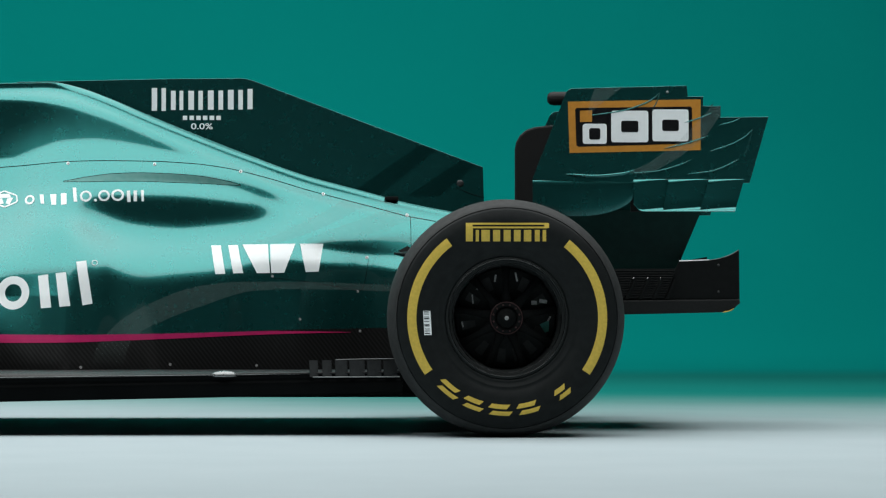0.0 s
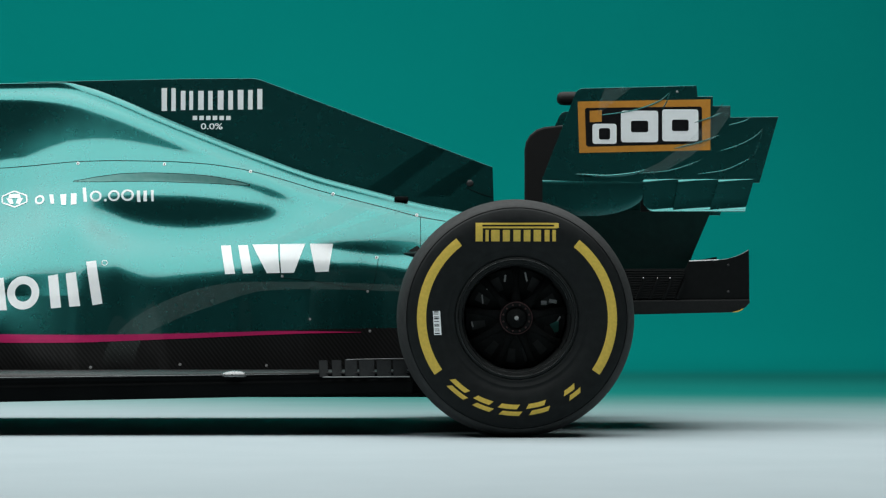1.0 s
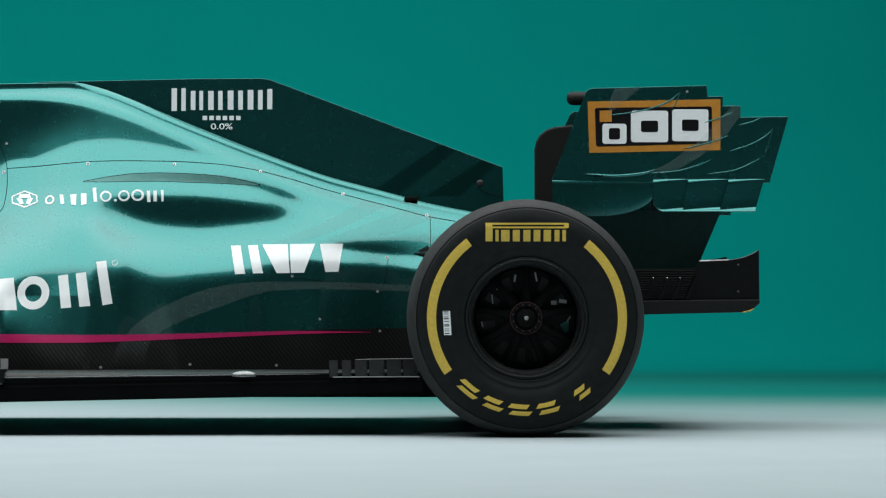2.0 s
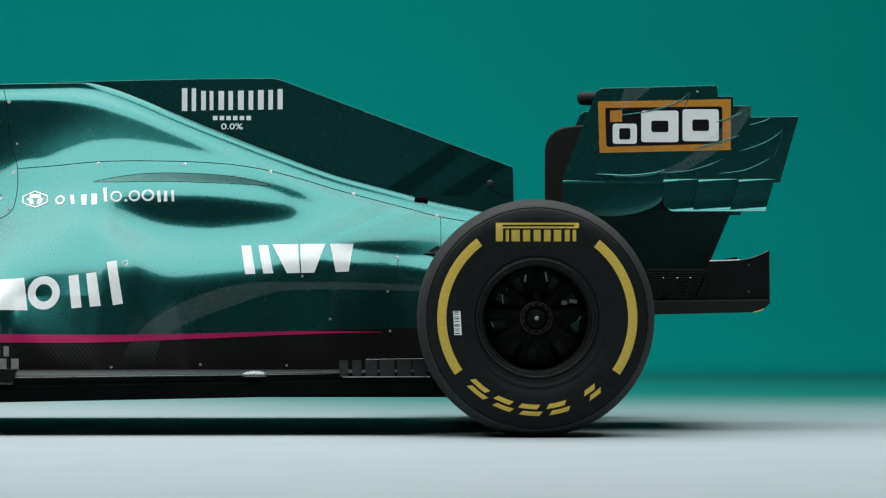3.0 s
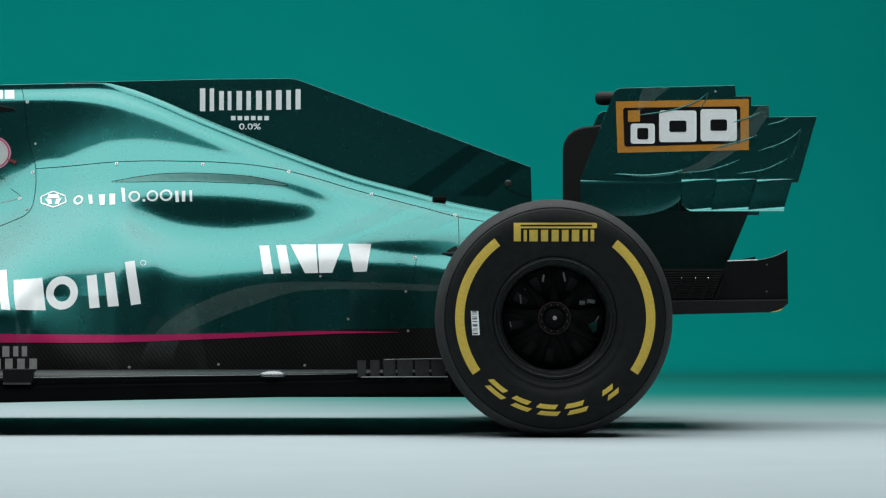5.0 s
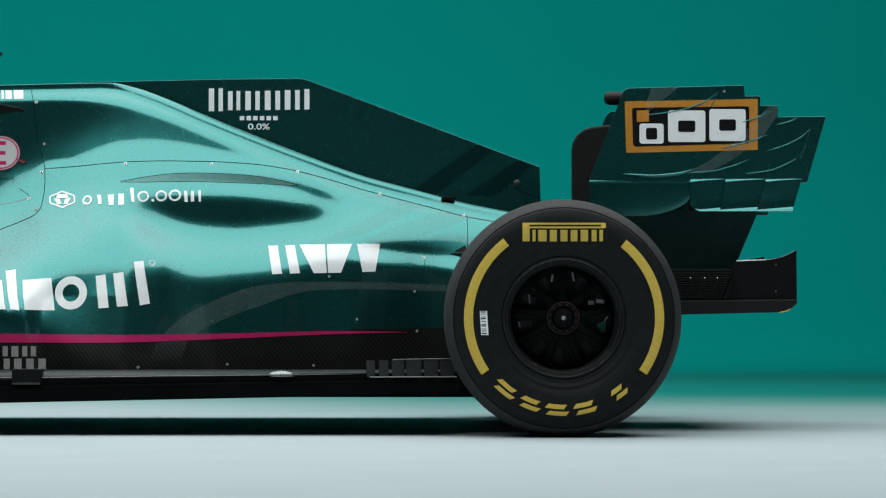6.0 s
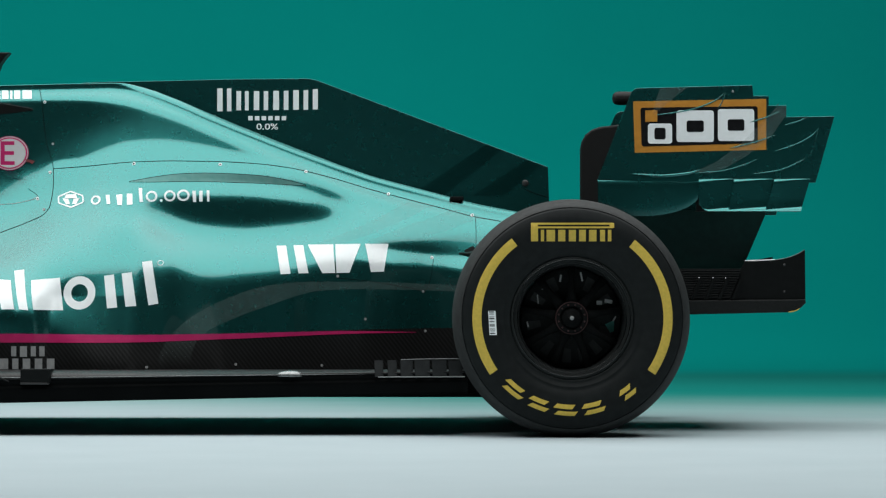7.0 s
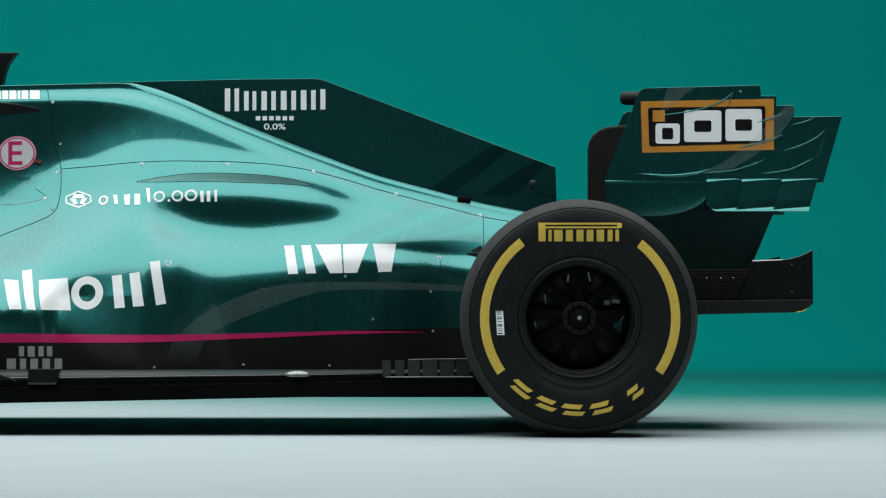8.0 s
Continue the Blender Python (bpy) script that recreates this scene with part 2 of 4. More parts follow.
CREASE_TOP = [(-1.95, 0.742), (-1.114, 0.742), (-1.047, 0.7574), (-1.008, 0.7647), (-0.983, 0.7703), (-0.949, 0.776), (-0.898, 0.783), (-0.813, 0.7886), (-0.726, 0.7875), (-0.64, 0.7829), (-0.553, 0.7716), (-0.509, 0.7633), (-0.466, 0.7515), (-0.413, 0.7330), (-0.378, 0.7160), (-0.34, 0.690), (-0.2, 0.645), (-0.024, 0.624), (0.152, 0.608), (0.45, 0.56)]
CREASE_LOW = [(-1.95, 0.741), (-1.113, 0.741), (-1.047, 0.7556), (-0.982, 0.7559), (-0.897, 0.7589), (-0.812, 0.76), (-0.725, 0.7571), (-0.639, 0.7524), (-0.552, 0.7429), (-0.509, 0.7328), (-0.465, 0.7190), (-0.413, 0.7020), (-0.369, 0.6840), (-0.33, 0.676), (-0.2, 0.644), (-0.024, 0.623), (0.152, 0.607), (0.45, 0.559)]
SCOOP_TOP = [(-1.95, 0.655), (-1.42, 0.655), (-1.33, 0.695), (-1.1, 0.6995), (-1.037, 0.6991), (-1.012, 0.7031), (-0.929, 0.7097), (-0.76, 0.7087), (-0.675, 0.7048), (-0.59, 0.6974), (-0.49, 0.6860), (-0.435, 0.6780), (-0.385, 0.6660), (-0.355, 0.6590), (-0.31, 0.650), (-0.199, 0.632), (-0.024, 0.61), (0.152, 0.596), (0.45, 0.55)]
SCOOP_LOW = [(-1.95, 0.6548), (-1.42, 0.6548), (-1.33, 0.6948), (-1.1, 0.699), (-1.037, 0.697), (-1.011, 0.6852), (-0.96, 0.6563), (-0.9266, 0.640), (-0.8433, 0.6195), (-0.7594, 0.613), (-0.6914, 0.6125), (-0.6231, 0.6175), (-0.545, 0.625), (-0.465, 0.6360), (-0.425, 0.6430), (-0.385, 0.6515), (-0.350, 0.6570), (-0.31, 0.6495), (-0.199, 0.6315), (-0.024, 0.609), (0.152, 0.595), (0.45, 0.549)]
TURN_UNDER = [(-1.95, 0.33), (-1.50, 0.34), (-1.36, 0.350), (-1.30, 0.385), (-1.265, 0.450), (-1.235, 0.479), (-1.19, 0.489), (-1.12, 0.494), (-1.039, 0.494), (-0.961, 0.4945), (-0.882, 0.4965), (-0.8, 0.4990), (-0.716, 0.5035), (-0.631, 0.5085), (-0.546, 0.5141), (-0.459, 0.5192), (-0.372, 0.5169), (-0.303, 0.5106), (-0.2, 0.4996), (-0.096, 0.4936), (-0.026, 0.4886), (0.45, 0.48)]
STRIPE = [(-1.95, 0.272), (-1.379, 0.274), (-1.072, 0.272), (-0.751, 0.283), (-0.365, 0.300), (-0.1, 0.306), (0.45, 0.314)]
X0, X1, NX, NZ = -1.93, 0.40, 234, 420
Z_LOW = 0.155
XS = np.linspace(X0, X1, NX)


def line_at(keys, x):
    return hermite([k[0] for k in keys], [k[1] for k in keys], x)


def flank_table():
    """Half width of the body over x and z: the slope of the flank changes at each feature line, and is summed from the spine down."""
    top = line_at(SPINE, XS)
    z = top[:, None] + (Z_LOW - top)[:, None] * np.linspace(0, 1, NZ)[None]
    one = np.ones(NX)
    # the hollow beside the airbox: almost upright ahead, leaning back towards its rear tip
    hollow = np.interp(XS, [-1.95, -1.20, -1.08, -1.0, -0.85, -0.70, -0.61, -0.54], [0.05, 0.07, 0.17, 0.23, 0.25, 0.26, 0.28, 1.1])
    mid_hollow = np.interp(XS, [-1.95, -1.33, -1.20, -1.08, -1.0, -0.85, -0.70, -0.61, -0.54], [0.08, 0.08, 0.18, 0.25, 0.28, 0.285, 0.285, 0.29, 1.1])
    low_hollow = np.interp(XS, [-1.95, -1.36, -1.33, -1.20, -1.08, -1.0, -0.85, -0.70, -0.61, -0.54], [0.22, 0.22, 0.22, 0.29, 0.305, 0.315, 0.315, 0.305, 0.295, 1.1])
    blur = np.minimum(0.022, 0.003 + 0.25 * np.maximum(line_at(SHOULDER, XS) - line_at(HOLLOW, XS), 0))
    crease = np.interp(XS, [-1.12, -1.06, -0.98, -0.88, -0.60, -0.52, -0.45, -0.40, -0.36, -0.30], [0.72, 0.72, 0.45, 0.30, 0.15, 0.115, 0.115, 0.14, 0.26, 1.0])
    cowl = np.interp(XS, [-1.95, -1.68, -1.31, -1.12], [0.34, 0.37, 0.47, 0.70])      # the cowl ahead of the joint stands more upright
    crease = np.where(XS < -1.12, cowl, crease)
    ledge = np.interp(XS, [-1.95, -1.68, -1.31, -1.12, -1.0, -0.26, -0.10, 0.0], [0.36, 0.40, 0.50, 0.80, 1.0, 1.0, 0.64, 0.52])
    fold = np.interp(XS, [-1.95, -0.60, -0.48, 0.45], [0.006, 0.006, 0.010, 0.010])
    eye = (line_at(SCOOP_TOP, XS) + line_at(SCOOP_LOW, XS)) / 2
    deep = np.maximum(line_at(SCOOP_TOP, XS) - line_at(SCOOP_LOW, XS), 0.0002)
    tall = 0.5 * deep + 0.019 * np.clip(deep / 0.045, 0, 1)
    ease = np.exp(-0.5 * (np.arange(-12, 13) / 4.0) ** 2)
    eased = np.convolve(np.pad(tall, 12, mode="edge"), ease / ease.sum(), "valid")
    tall = tall + (eased - tall) * np.interp(XS, [-0.80, -0.60], [1.0, 0.4])
    calm_tail = hermite([-1.95, -0.26, 0.06, 0.45], [1.0, 1.0, 0.40, 0.40], XS)
    back = np.minimum(0.7, 13.0 * tall)
    upper = (1.15 + back) * calm_tail
    # the rounded spine: a narrow rounded edge, a narrow upright groove under it, then the shoulder
    edge_depth = np.interp(XS, [-1.12, -1.02, -0.85, -0.55, -0.38, 0.45], [0.0, 0.013, 0.0150, 0.0125, 0.0095, 0.0095])
    groove = edge_depth + np.interp(XS, [-1.95, -1.26, -1.10, -1.04, -0.91, -0.55, -0.38, -0.2, -0.02, 0.2], [0.019, 0.022, 0.021, 0.015, 0.018, 0.0245, 0.026, 0.024, 0.021, 0.017])
    wedge_top = np.interp(XS, [-0.36, -0.30, -0.20, -0.11, -0.03, 0.02, 0.45], [0.556, 0.5688, 0.5823, 0.5867, 0.598, 0.602, 0.56])
    wedge_low = np.interp(XS, [-0.36, -0.30, -0.20, -0.10, 0.0, 0.10, 0.45], [0.555, 0.5528, 0.545, 0.5355, 0.5235, 0.512, 0.47])
    wedge = upper + (np.interp(XS, [-0.30, 0.0], [0.60, 0.44]) - upper) * np.interp(XS, [-0.36, -0.26], [0, 1])
    bands = [(top - edge_depth, 0.10 * one, 0.0026), (top - groove, 1.2 * one, np.interp(XS, [-1.1, -0.9, -0.5, -0.3], [0.003, 0.0052, 0.0095, 0.009])),
             (line_at(SHOULDER, XS) + np.interp(XS, [-1.0, -0.7], [0.006, 0.002]), hollow, 0.006), (0.64 * line_at(SHOULDER, XS) + 0.36 * line_at(HOLLOW, XS), mid_hollow, blur), (0.36 * line_at(SHOULDER, XS) + 0.64 * line_at(HOLLOW, XS), low_hollow, blur),
             (line_at(HOLLOW, XS) - 0.005 * np.interp(XS, [-1.3, -1.2, -0.70, -0.60], [0, 1, 1, 0]), cowl, 0.0035), (line_at(CREASE_TOP, XS), crease, fold), (line_at(CREASE_LOW, XS), ledge, np.interp(XS, [-0.60, -0.48], [0.006, 0.010])),
             (eye + tall, 0.06 * one, 0.014), (eye - tall, upper, 0.021), (wedge_top, wedge, 0.015), (wedge_low, np.maximum(upper, 0.8), 0.005), (eye - tall - 0.12, 1.5 * calm_tail, 0.02),
             (line_at(TURN_UNDER, XS) + 0.07, np.maximum(0.65 * calm_tail, 0.52), 0.03), (line_at(TURN_UNDER, XS), np.interp(XS, [-1.32, -1.26, -1.2, -0.9, -0.75, -0.5], [0.34, 0.29, 0.25, 0.25, 0.22, 0.14]), np.interp(XS, [-1.1, -0.9, -0.6, -0.5, -0.3], [0.010, 0.018, 0.015, 0.010, 0.006])), (line_at(TURN_UNDER, XS) - 0.06, hermite([-1.95, -1.40, -1.24, -1.12, -0.92, -0.75, -0.6, 0.45], [0.46, 0.46, 0.42, 0.32, 0.22, 0.12, 0.06, 0.06], XS), 0.025),
             (hermite([-1.95, -1.60, -1.424, -1.32, -1.224, -1.10, 0.45], [0.42, 0.395, 0.372, 0.342, 0.286, 0.20, 0.10], XS), 0.05 * one, 0.012)]
    last = np.interp(XS, [-1.12, -1.04], [0.0, 1.2])
    slope = np.repeat(last[:, None], NZ, 1)
    for line, value, soft in bands:
        slope += (value - last)[:, None] / (1 + np.exp(np.clip((z - line[:, None]) / np.reshape(soft, (-1, 1)), -40, 40)))
        last = value
    w = hermite([-1.95, -1.489, -1.142, -0.965, 0.45], [0.085, 0.060, 0.045, 0.035, 0.03], XS)[:, None] + np.zeros_like(z)
    step = -np.diff(z, axis=1)
    w[:, 1:] += np.cumsum(step * (slope[:, 1:] + slope[:, :-1]) / 2, axis=1)
    kernel = np.exp(-0.5 * (np.arange(-4, 5) / 1.0) ** 2)
    kernel /= kernel.sum()
    w = np.apply_along_axis(lambda c: np.convolve(np.pad(c, 4, mode="edge"), kernel, "valid"), 0, w)
    broad = np.exp(-0.5 * (np.arange(-27, 28) / 9.0) ** 2)
    broad /= broad.sum()
    calm = np.apply_along_axis(lambda c: np.convolve(np.pad(c, 27, mode="edge"), broad, "valid"), 0, w)
    k = np.clip((np.interp(XS, [-1.28, -1.16], [0.84, 0.62])[:, None] - z) / 0.12, 0, 1) * (0.5 + 0.5 * np.clip((z - 0.40) / 0.10, 0, 1))
    w = w + (calm - w) * k * k * (3 - 2 * k) * np.interp(XS, [-1.15, -0.95], [1.0, 0.2])[:, None]
    return top, w


TOP, HALF = flank_table()


def half_width(x, z):
    """Half width of the body at x and z."""
    fx = np.clip((np.asarray(x, float) - X0) / (X1 - X0) * (NX - 1), 0, NX - 1.001)
    i = fx.astype(int)
    u = fx - i

    def column(j):
        fz = np.clip((z - TOP[j]) / (Z_LOW - TOP[j]) * (NZ - 1), 0, NZ - 1.001)
        k = fz.astype(int)
        v = fz - k
        return HALF[j, k] * (1 - v) + HALF[j, k + 1] * v

    return column(i) * (1 - u) + column(i + 1) * u


def flank_sheet(name, z_from, z_to, n, material, label="", closed=False):
    """Both flanks between two lines, joined over the top where closed."""
    z = z_from[:, None] + (z_to - z_from)[:, None] * np.linspace(0, 1, n)[None]
    x = np.repeat(XS[:, None], n, 1)
    y = half_width(x, z)
    near, far = np.stack([x, -y, z], -1), np.stack([x, y, z], -1)
    if not closed:
        grid_mesh(name, far[:, ::-1], material, car, label)
        return grid_mesh(name, near, material, car, label)
    return grid_mesh(name, np.concatenate([far[:, ::-1], near], 1), material, car, label, caps=closed)


stripe_z = line_at(STRIPE, XS)
flank_sheet("engine_cover", TOP, stripe_z, 400, PAINT, "sculpted metallic green engine cover and sidepod", True)
flank_sheet("side_skirt", stripe_z, np.full(NX, Z_LOW), 24, CARBON, "bare carbon fibre sidepod skirt")


def on_flank(name, corners, material, lift=0.0012, nu=10, nv=6, thick=0.0008, label=""):
    """A film of four corners (x, z) in ring order, laid on the near flank."""
    c = np.array(corners, float)
    u, v = np.linspace(0, 1, nu)[:, None, None], np.linspace(0, 1, nv)[None, :, None]
    q = (1 - v) * ((1 - u) * c[0] + u * c[1]) + v * ((1 - u) * c[3] + u * c[2])
    y = -half_width(q[..., 0], q[..., 1]) - lift
    return grid_mesh(name, np.stack([q[..., 0], y, q[..., 1]], -1), material, car, label)


# magenta stripe along the bottom of the painted flank
sx = np.linspace(-1.92, -0.163, 120)
wide = np.interp(sx, [-1.95, -1.06, -0.73, -0.40, -0.163], [0.031, 0.024, 0.0165, 0.010, 0.001])
szl = line_at(STRIPE, sx) - np.interp(sx, [-1.9, -1.06], [0.016, 0.012])
P = np.array([[(x, -half_width(x, z0 + w * k) - 0.0015, z0 + w * k) for k in (0, 0.33, 0.66, 1)] for x, z0, w in zip(sx, szl, wide)])
grid_mesh("stripe", P, PINK, car, "magenta pinstripe tapering to the rear")

# shark fin
fin = [(-1.30, 1.06), (-1.21, 1.0808), (-0.737, 1.0911), (-0.515, 1.0929), (-0.498, 1.0915), (-0.478, 1.0868), (0.2478, 0.8139), (0.2513, 0.70), (0.251, 0.60), (-0.1, 0.66), (-0.7, 0.88), (-1.0, 0.99)]
plate("shark_fin", fin, -0.007, 0.007, PAINT, car, "thin dark green shark fin", 0.001)

# ---- wheels ----
RIM = surface("satin_black_rim", (0.013, 0.015, 0.015), (0.017, 0.019, 0.019), 0.6, 0, 0, 150.0, specular=0.12)
DRUM = surface("dull_black_drum", (0.018, 0.020, 0.020), (0.024, 0.026, 0.026), 0.7, 0, 0, 90.0, specular=0.2)
VENT = surface("dull_grey_vent", (0.034, 0.036, 0.036), (0.044, 0.046, 0.046), 0.7, 0, 0, 90.0, specular=0.3)
LIP = surface("machined_rim_lip", (0.042, 0.044, 0.044), (0.058, 0.06, 0.06), 0.2, 1.0, 0, 200.0)
CLIP = surface("dull_grey_clip", (0.20, 0.205, 0.205), (0.34, 0.345, 0.345), 0.5, 0, 0, 300.0)
HUB = (0.2915, -1.0, 0.3385)


def build_wheel():
    """The rear wheel with its outer face on y = 0 of its own axes, the tread going inwards."""
    wheel = new("wheel")
    wheel.parent = car
    c = (0, 0, 0)
    arc = lambda r0, y0, r, a0, a1, n: [(r0 + r * math.cos(radians(a)), y0 - r * math.sin(radians(a))) for a in np.linspace(a0, a1, n)]
    side = [(0.172, 0.030), (0.1765, 0.0235), (0.1785, 0.0215), (0.1805, 0.0225), (0.186, 0.0200), (0.1935, 0.0175), (0.1955, 0.0160), (0.1975, 0.0165), (0.206, 0.0145), (0.209, 0.0125), (0.225, 0.008), (0.250, 0.003), (0.272, 0.002), (0.290, 0.006), (0.305, 0.0125),
            (0.3100, 0.0155), (0.3112, 0.0205), (0.3124, 0.0205), (0.3132, 0.0180)]
    tread = [(0.3132, 0.0180), (0.3160, 0.0205), (0.3195, 0.0255), (0.3255, 0.040), (0.3305, 0.054), (0.3350, 0.072), (0.3380, 0.098), (0.3402, 0.135), (0.341, 0.20), (0.3402, 0.27), (0.338, 0.31), (0.3295, 0.35), (0.306, 0.385), (0.26, 0.40), (0.20, 0.39), (0.172, 0.35)]
    for ob in (lathe("tyre", side, c, RUBBER, wheel, "black slick tyre with yellow print", 200),
               lathe("tread", tread, c, TREAD, wheel, "smooth grey-black tread", 200)):
        for v in ob.data.vertices:          # flattened where it stands on the floor
            if v.co.z < GROUND + 0.0005 - HUB[2]:
                v.co.z = GROUND + 0.0005 - HUB[2]
    lathe("rim", [(0.1735, 0.05), (0.1735, 0.026), (0.170, 0.0225), (0.166, 0.0235), (0.1645, 0.029), (0.163, 0.035), (0.1615, 0.0365), (0.158, 0.035), (0.155, 0.040), (0.150, 0.075), (0.147, 0.16), (0.146, 0.30), (0.168, 0.345), (0.1735, 0.35)], c, RIM, wheel, "black rim with a thin bright lip", 128)
    lathe("rim_lip", [(0.1672, 0.0222), (0.1658, 0.0210), (0.1642, 0.0226), (0.1636, 0.0290)], c, LIP, wheel, "thin bright rim lip", 128)
    lathe("rim_lip", [(0.1556, 0.0375), (0.1545, 0.0365), (0.1534, 0.0380), (0.1530, 0.0430)], c, LIP, wheel, "thin bright rim lip", 128)
    lathe("brake_drum", [(0.0, 0.155), (0.06, 0.156), (0.140, 0.162), (0.1455, 0.17), (0.1455, 0.30)], c, DRUM, wheel, "black brake drum", 64)
    for i in range(9):
        a = radians(90 + 40 * i)
        d, s = Vector((math.cos(a), 0, math.sin(a))), Vector((-math.sin(a), 0, math.cos(a)))
        bm = bmesh.new()
        rings = []
        for r, half, y in ((0.040, 0.017, 0.085), (0.075, 0.010, 0.094), (0.115, 0.009, 0.108), (0.150, 0.014, 0.118)):
            rings.append([bm.verts.new(d * r + s * k * half + Vector((0, y + dy, 0))) for k, dy in ((-1, 0.006), (-0.5, 0), (0.5, 0), (1, 0.006), (0.8, 0.03), (-0.8, 0.03))])
        for p, q in zip(rings, rings[1:]):
            for k in range(6):
                bm.faces.new((p[k], p[(k + 1) % 6], q[(k + 1) % 6], q[k]))
        bm.faces.new(rings[0]), bm.faces.new(rings[-1])
        part("spoke", bm, RIM_METAL, wheel, smooth=True)
    for a0 in (-128, -96, -72, -50, -20, 28, 62, 118, 150, 190):
        rr, aa = np.linspace(0.088, 0.128, 3), np.radians(np.linspace(a0 - 6, a0 + 6, 5))
        grid_mesh("drum_window", np.array([[(r * math.cos(a), 0.1545, r * math.sin(a)) for r in rr] for a in aa]), VENT, wheel, "dull grey drum vent")
    lathe("hub_ring", [(0.030, 0.082), (0.034, 0.070), (0.042, 0.068), (0.046, 0.074), (0.048, 0.09)], c, RIM_METAL, wheel, "black hub ring", 48)
    lathe("hub_seal", [(0.0440, 0.0705), (0.0452, 0.0695), (0.0464, 0.0715)], c, RED_NUT, wheel, "thin dull red seal", 48)
    lathe("wheel_nut", [(0.0, 0.046), (0.006, 0.047), (0.011, 0.052), (0.016, 0.066), (0.026, 0.070), (0.030, 0.082), (0.031, 0.10)], c, RIM_METAL, wheel, "black wheel nut with a bright centre", 48)
    lathe("nut_tip", [(0.0, 0.0425), (0.0035, 0.0432), (0.006, 0.0465)], c, CLIP, wheel, "small grey nut tip", 24)
    for i in range(12):
        a = radians(15 + 30 * i)
        lathe("hub_stud", [(0.0, -0.003), (0.0022, -0.0028), (0.003, 0.002)], (0.038 * math.cos(a), 0.068, 0.038 * math.sin(a)), RED_NUT, wheel, n=10)

    def on_wall(r):
        return np.interp(r, [p[0] for p in side], [p[1] for p in side]) - 0.0009

    def band(name, r0, r1, a0, a1, material, label="", n=48, slant=0.0, wheel=wheel):
        rr, aa = np.linspace(r0, r1, 5), np.radians(np.linspace(a0, a1, n))
        P = np.empty((n, 5, 3))
        for j, r in enumerate(rr):
            a = aa + radians(slant) * (j / 4 - 0.5)
            P[:, j] = np.stack([r * np.cos(a), np.full(n, on_wall(r)), r * np.sin(a)], -1)
        return grid_mesh(name, P, material, wheel, label)

    band("yellow_arc", 0.2565, 0.2825, 127.3, 214.5, YELLOW, "broad yellow arc")
    band("yellow_arc", 0.2565, 0.2825, -34.5, 51.4, YELLOW, "broad yellow arc")

    def block(name, x0, x1, z0, z1, material, label="", shear=0.0):
        u, v = np.linspace(0, 1, 8), np.linspace(0, 1, 6)
        P = np.empty((8, 6, 3))
        for i, p in enumerate(u):
            for j, q in enumerate(v):
                x, z = x0 + (x1 - x0) * p + shear * q, z0 + (z1 - z0) * q
                P[i, j] = (x, on_wall(math.hypot(x, z)), z)
        return grid_mesh(name, P, material, wheel, label)

    # the maker's mark over the hub: a long bar above a row of seven blocks
    block("print_bar", -0.117, 0.114, 0.2635, 0.2690, YELLOW, "yellow print bar")
    block("print_bar", -0.117, 0.114, 0.2535, 0.2585, YELLOW, "yellow print bar")
    block("print_bar", -0.117, -0.097, 0.2165, 0.2535, YELLOW, "yellow print bar")
    block("print_bar", -0.117, -0.098, 0.2585, 0.2635, YELLOW, "yellow print bar")
    block("print_bar", 0.105, 0.118, 0.2545, 0.2680, YELLOW, "yellow print bar")
    for x0, x1 in ((-0.089, -0.080), (-0.073, -0.049), (-0.040, -0.020), (-0.010, 0.010), (0.019, 0.038), (0.047, 0.068), (0.100, 0.110), (0.078, 0.092)):
        block("print_block", x0, x1, 0.2165, 0.2490, YELLOW, "plain yellow printed block")
    # the model mark under the hub: five slanted blocks
    for mid, half in ((-129.5, 6.6), (-111.6, 5.8), (-94.5, 6.4), (-76.8, 6.2), (-53.3, 4.4)):
        band("print_block", 0.2445, 0.2575, mid - half - 0.3, mid + half - 1.0, YELLOW, "plain slanted yellow printed block", 14, -2.2)
        band("print_block", 0.2640, 0.2760, mid - half + 1.0, mid + half + 0.3, YELLOW, "plain slanted yellow printed block", 14, -2.2)
    # bar-code sticker
    block("sticker", -0.234, -0.213, -0.048, 0.020, WHITE, "small white bar-code sticker", -0.004)
    for k, t in enumerate((0.05, 0.16, 0.24, 0.36, 0.43, 0.55, 0.66, 0.74, 0.86, 0.94)):
        z = -0.048 + 0.068 * t
        u = np.linspace(0, 1, 4)
        w = 0.0016 if k % 3 else 0.0026
        P = np.array([[(x, on_wall(math.hypot(x, zz)) - 0.0006, zz) for zz in (z, z + w)] for x in (-0.232 - 0.004 * t + 0.014 * u)])
        grid_mesh("printed_bar", P, GLOSS_BLACK, wheel)
    # small pale marks and clips inside the rim
    for x, z, w, h, tilt in ((-0.030, 0.114, 0.005, 0.020, 8), (0.030, 0.118, 0.0045, 0.026, -12), (-0.002, 0.134, 0.007, 0.012, 0), (-0.078, 0.089, 0.004, 0.018, 30),
                             (-0.095, 0.054, 0.0035, 0.026, -6), (0.081, 0.044, 0.016, 0.011, 0), (0.107, 0.048, 0.022, 0.010, 10), (0.124, -0.002, 0.004, 0.016, 32), (-0.124, -0.018, 0.004, 0.016, -15)):
        bm = bmesh.new()
        bmesh.ops.create_cube(bm, size=1.0, matrix=Matrix.LocRotScale((x, 0.128, z), Euler((0, radians(tilt), 0)), (w, 0.004, h)))
        part("clip", bm, CLIP, wheel, "small grey clip")
    bm = bmesh.new()
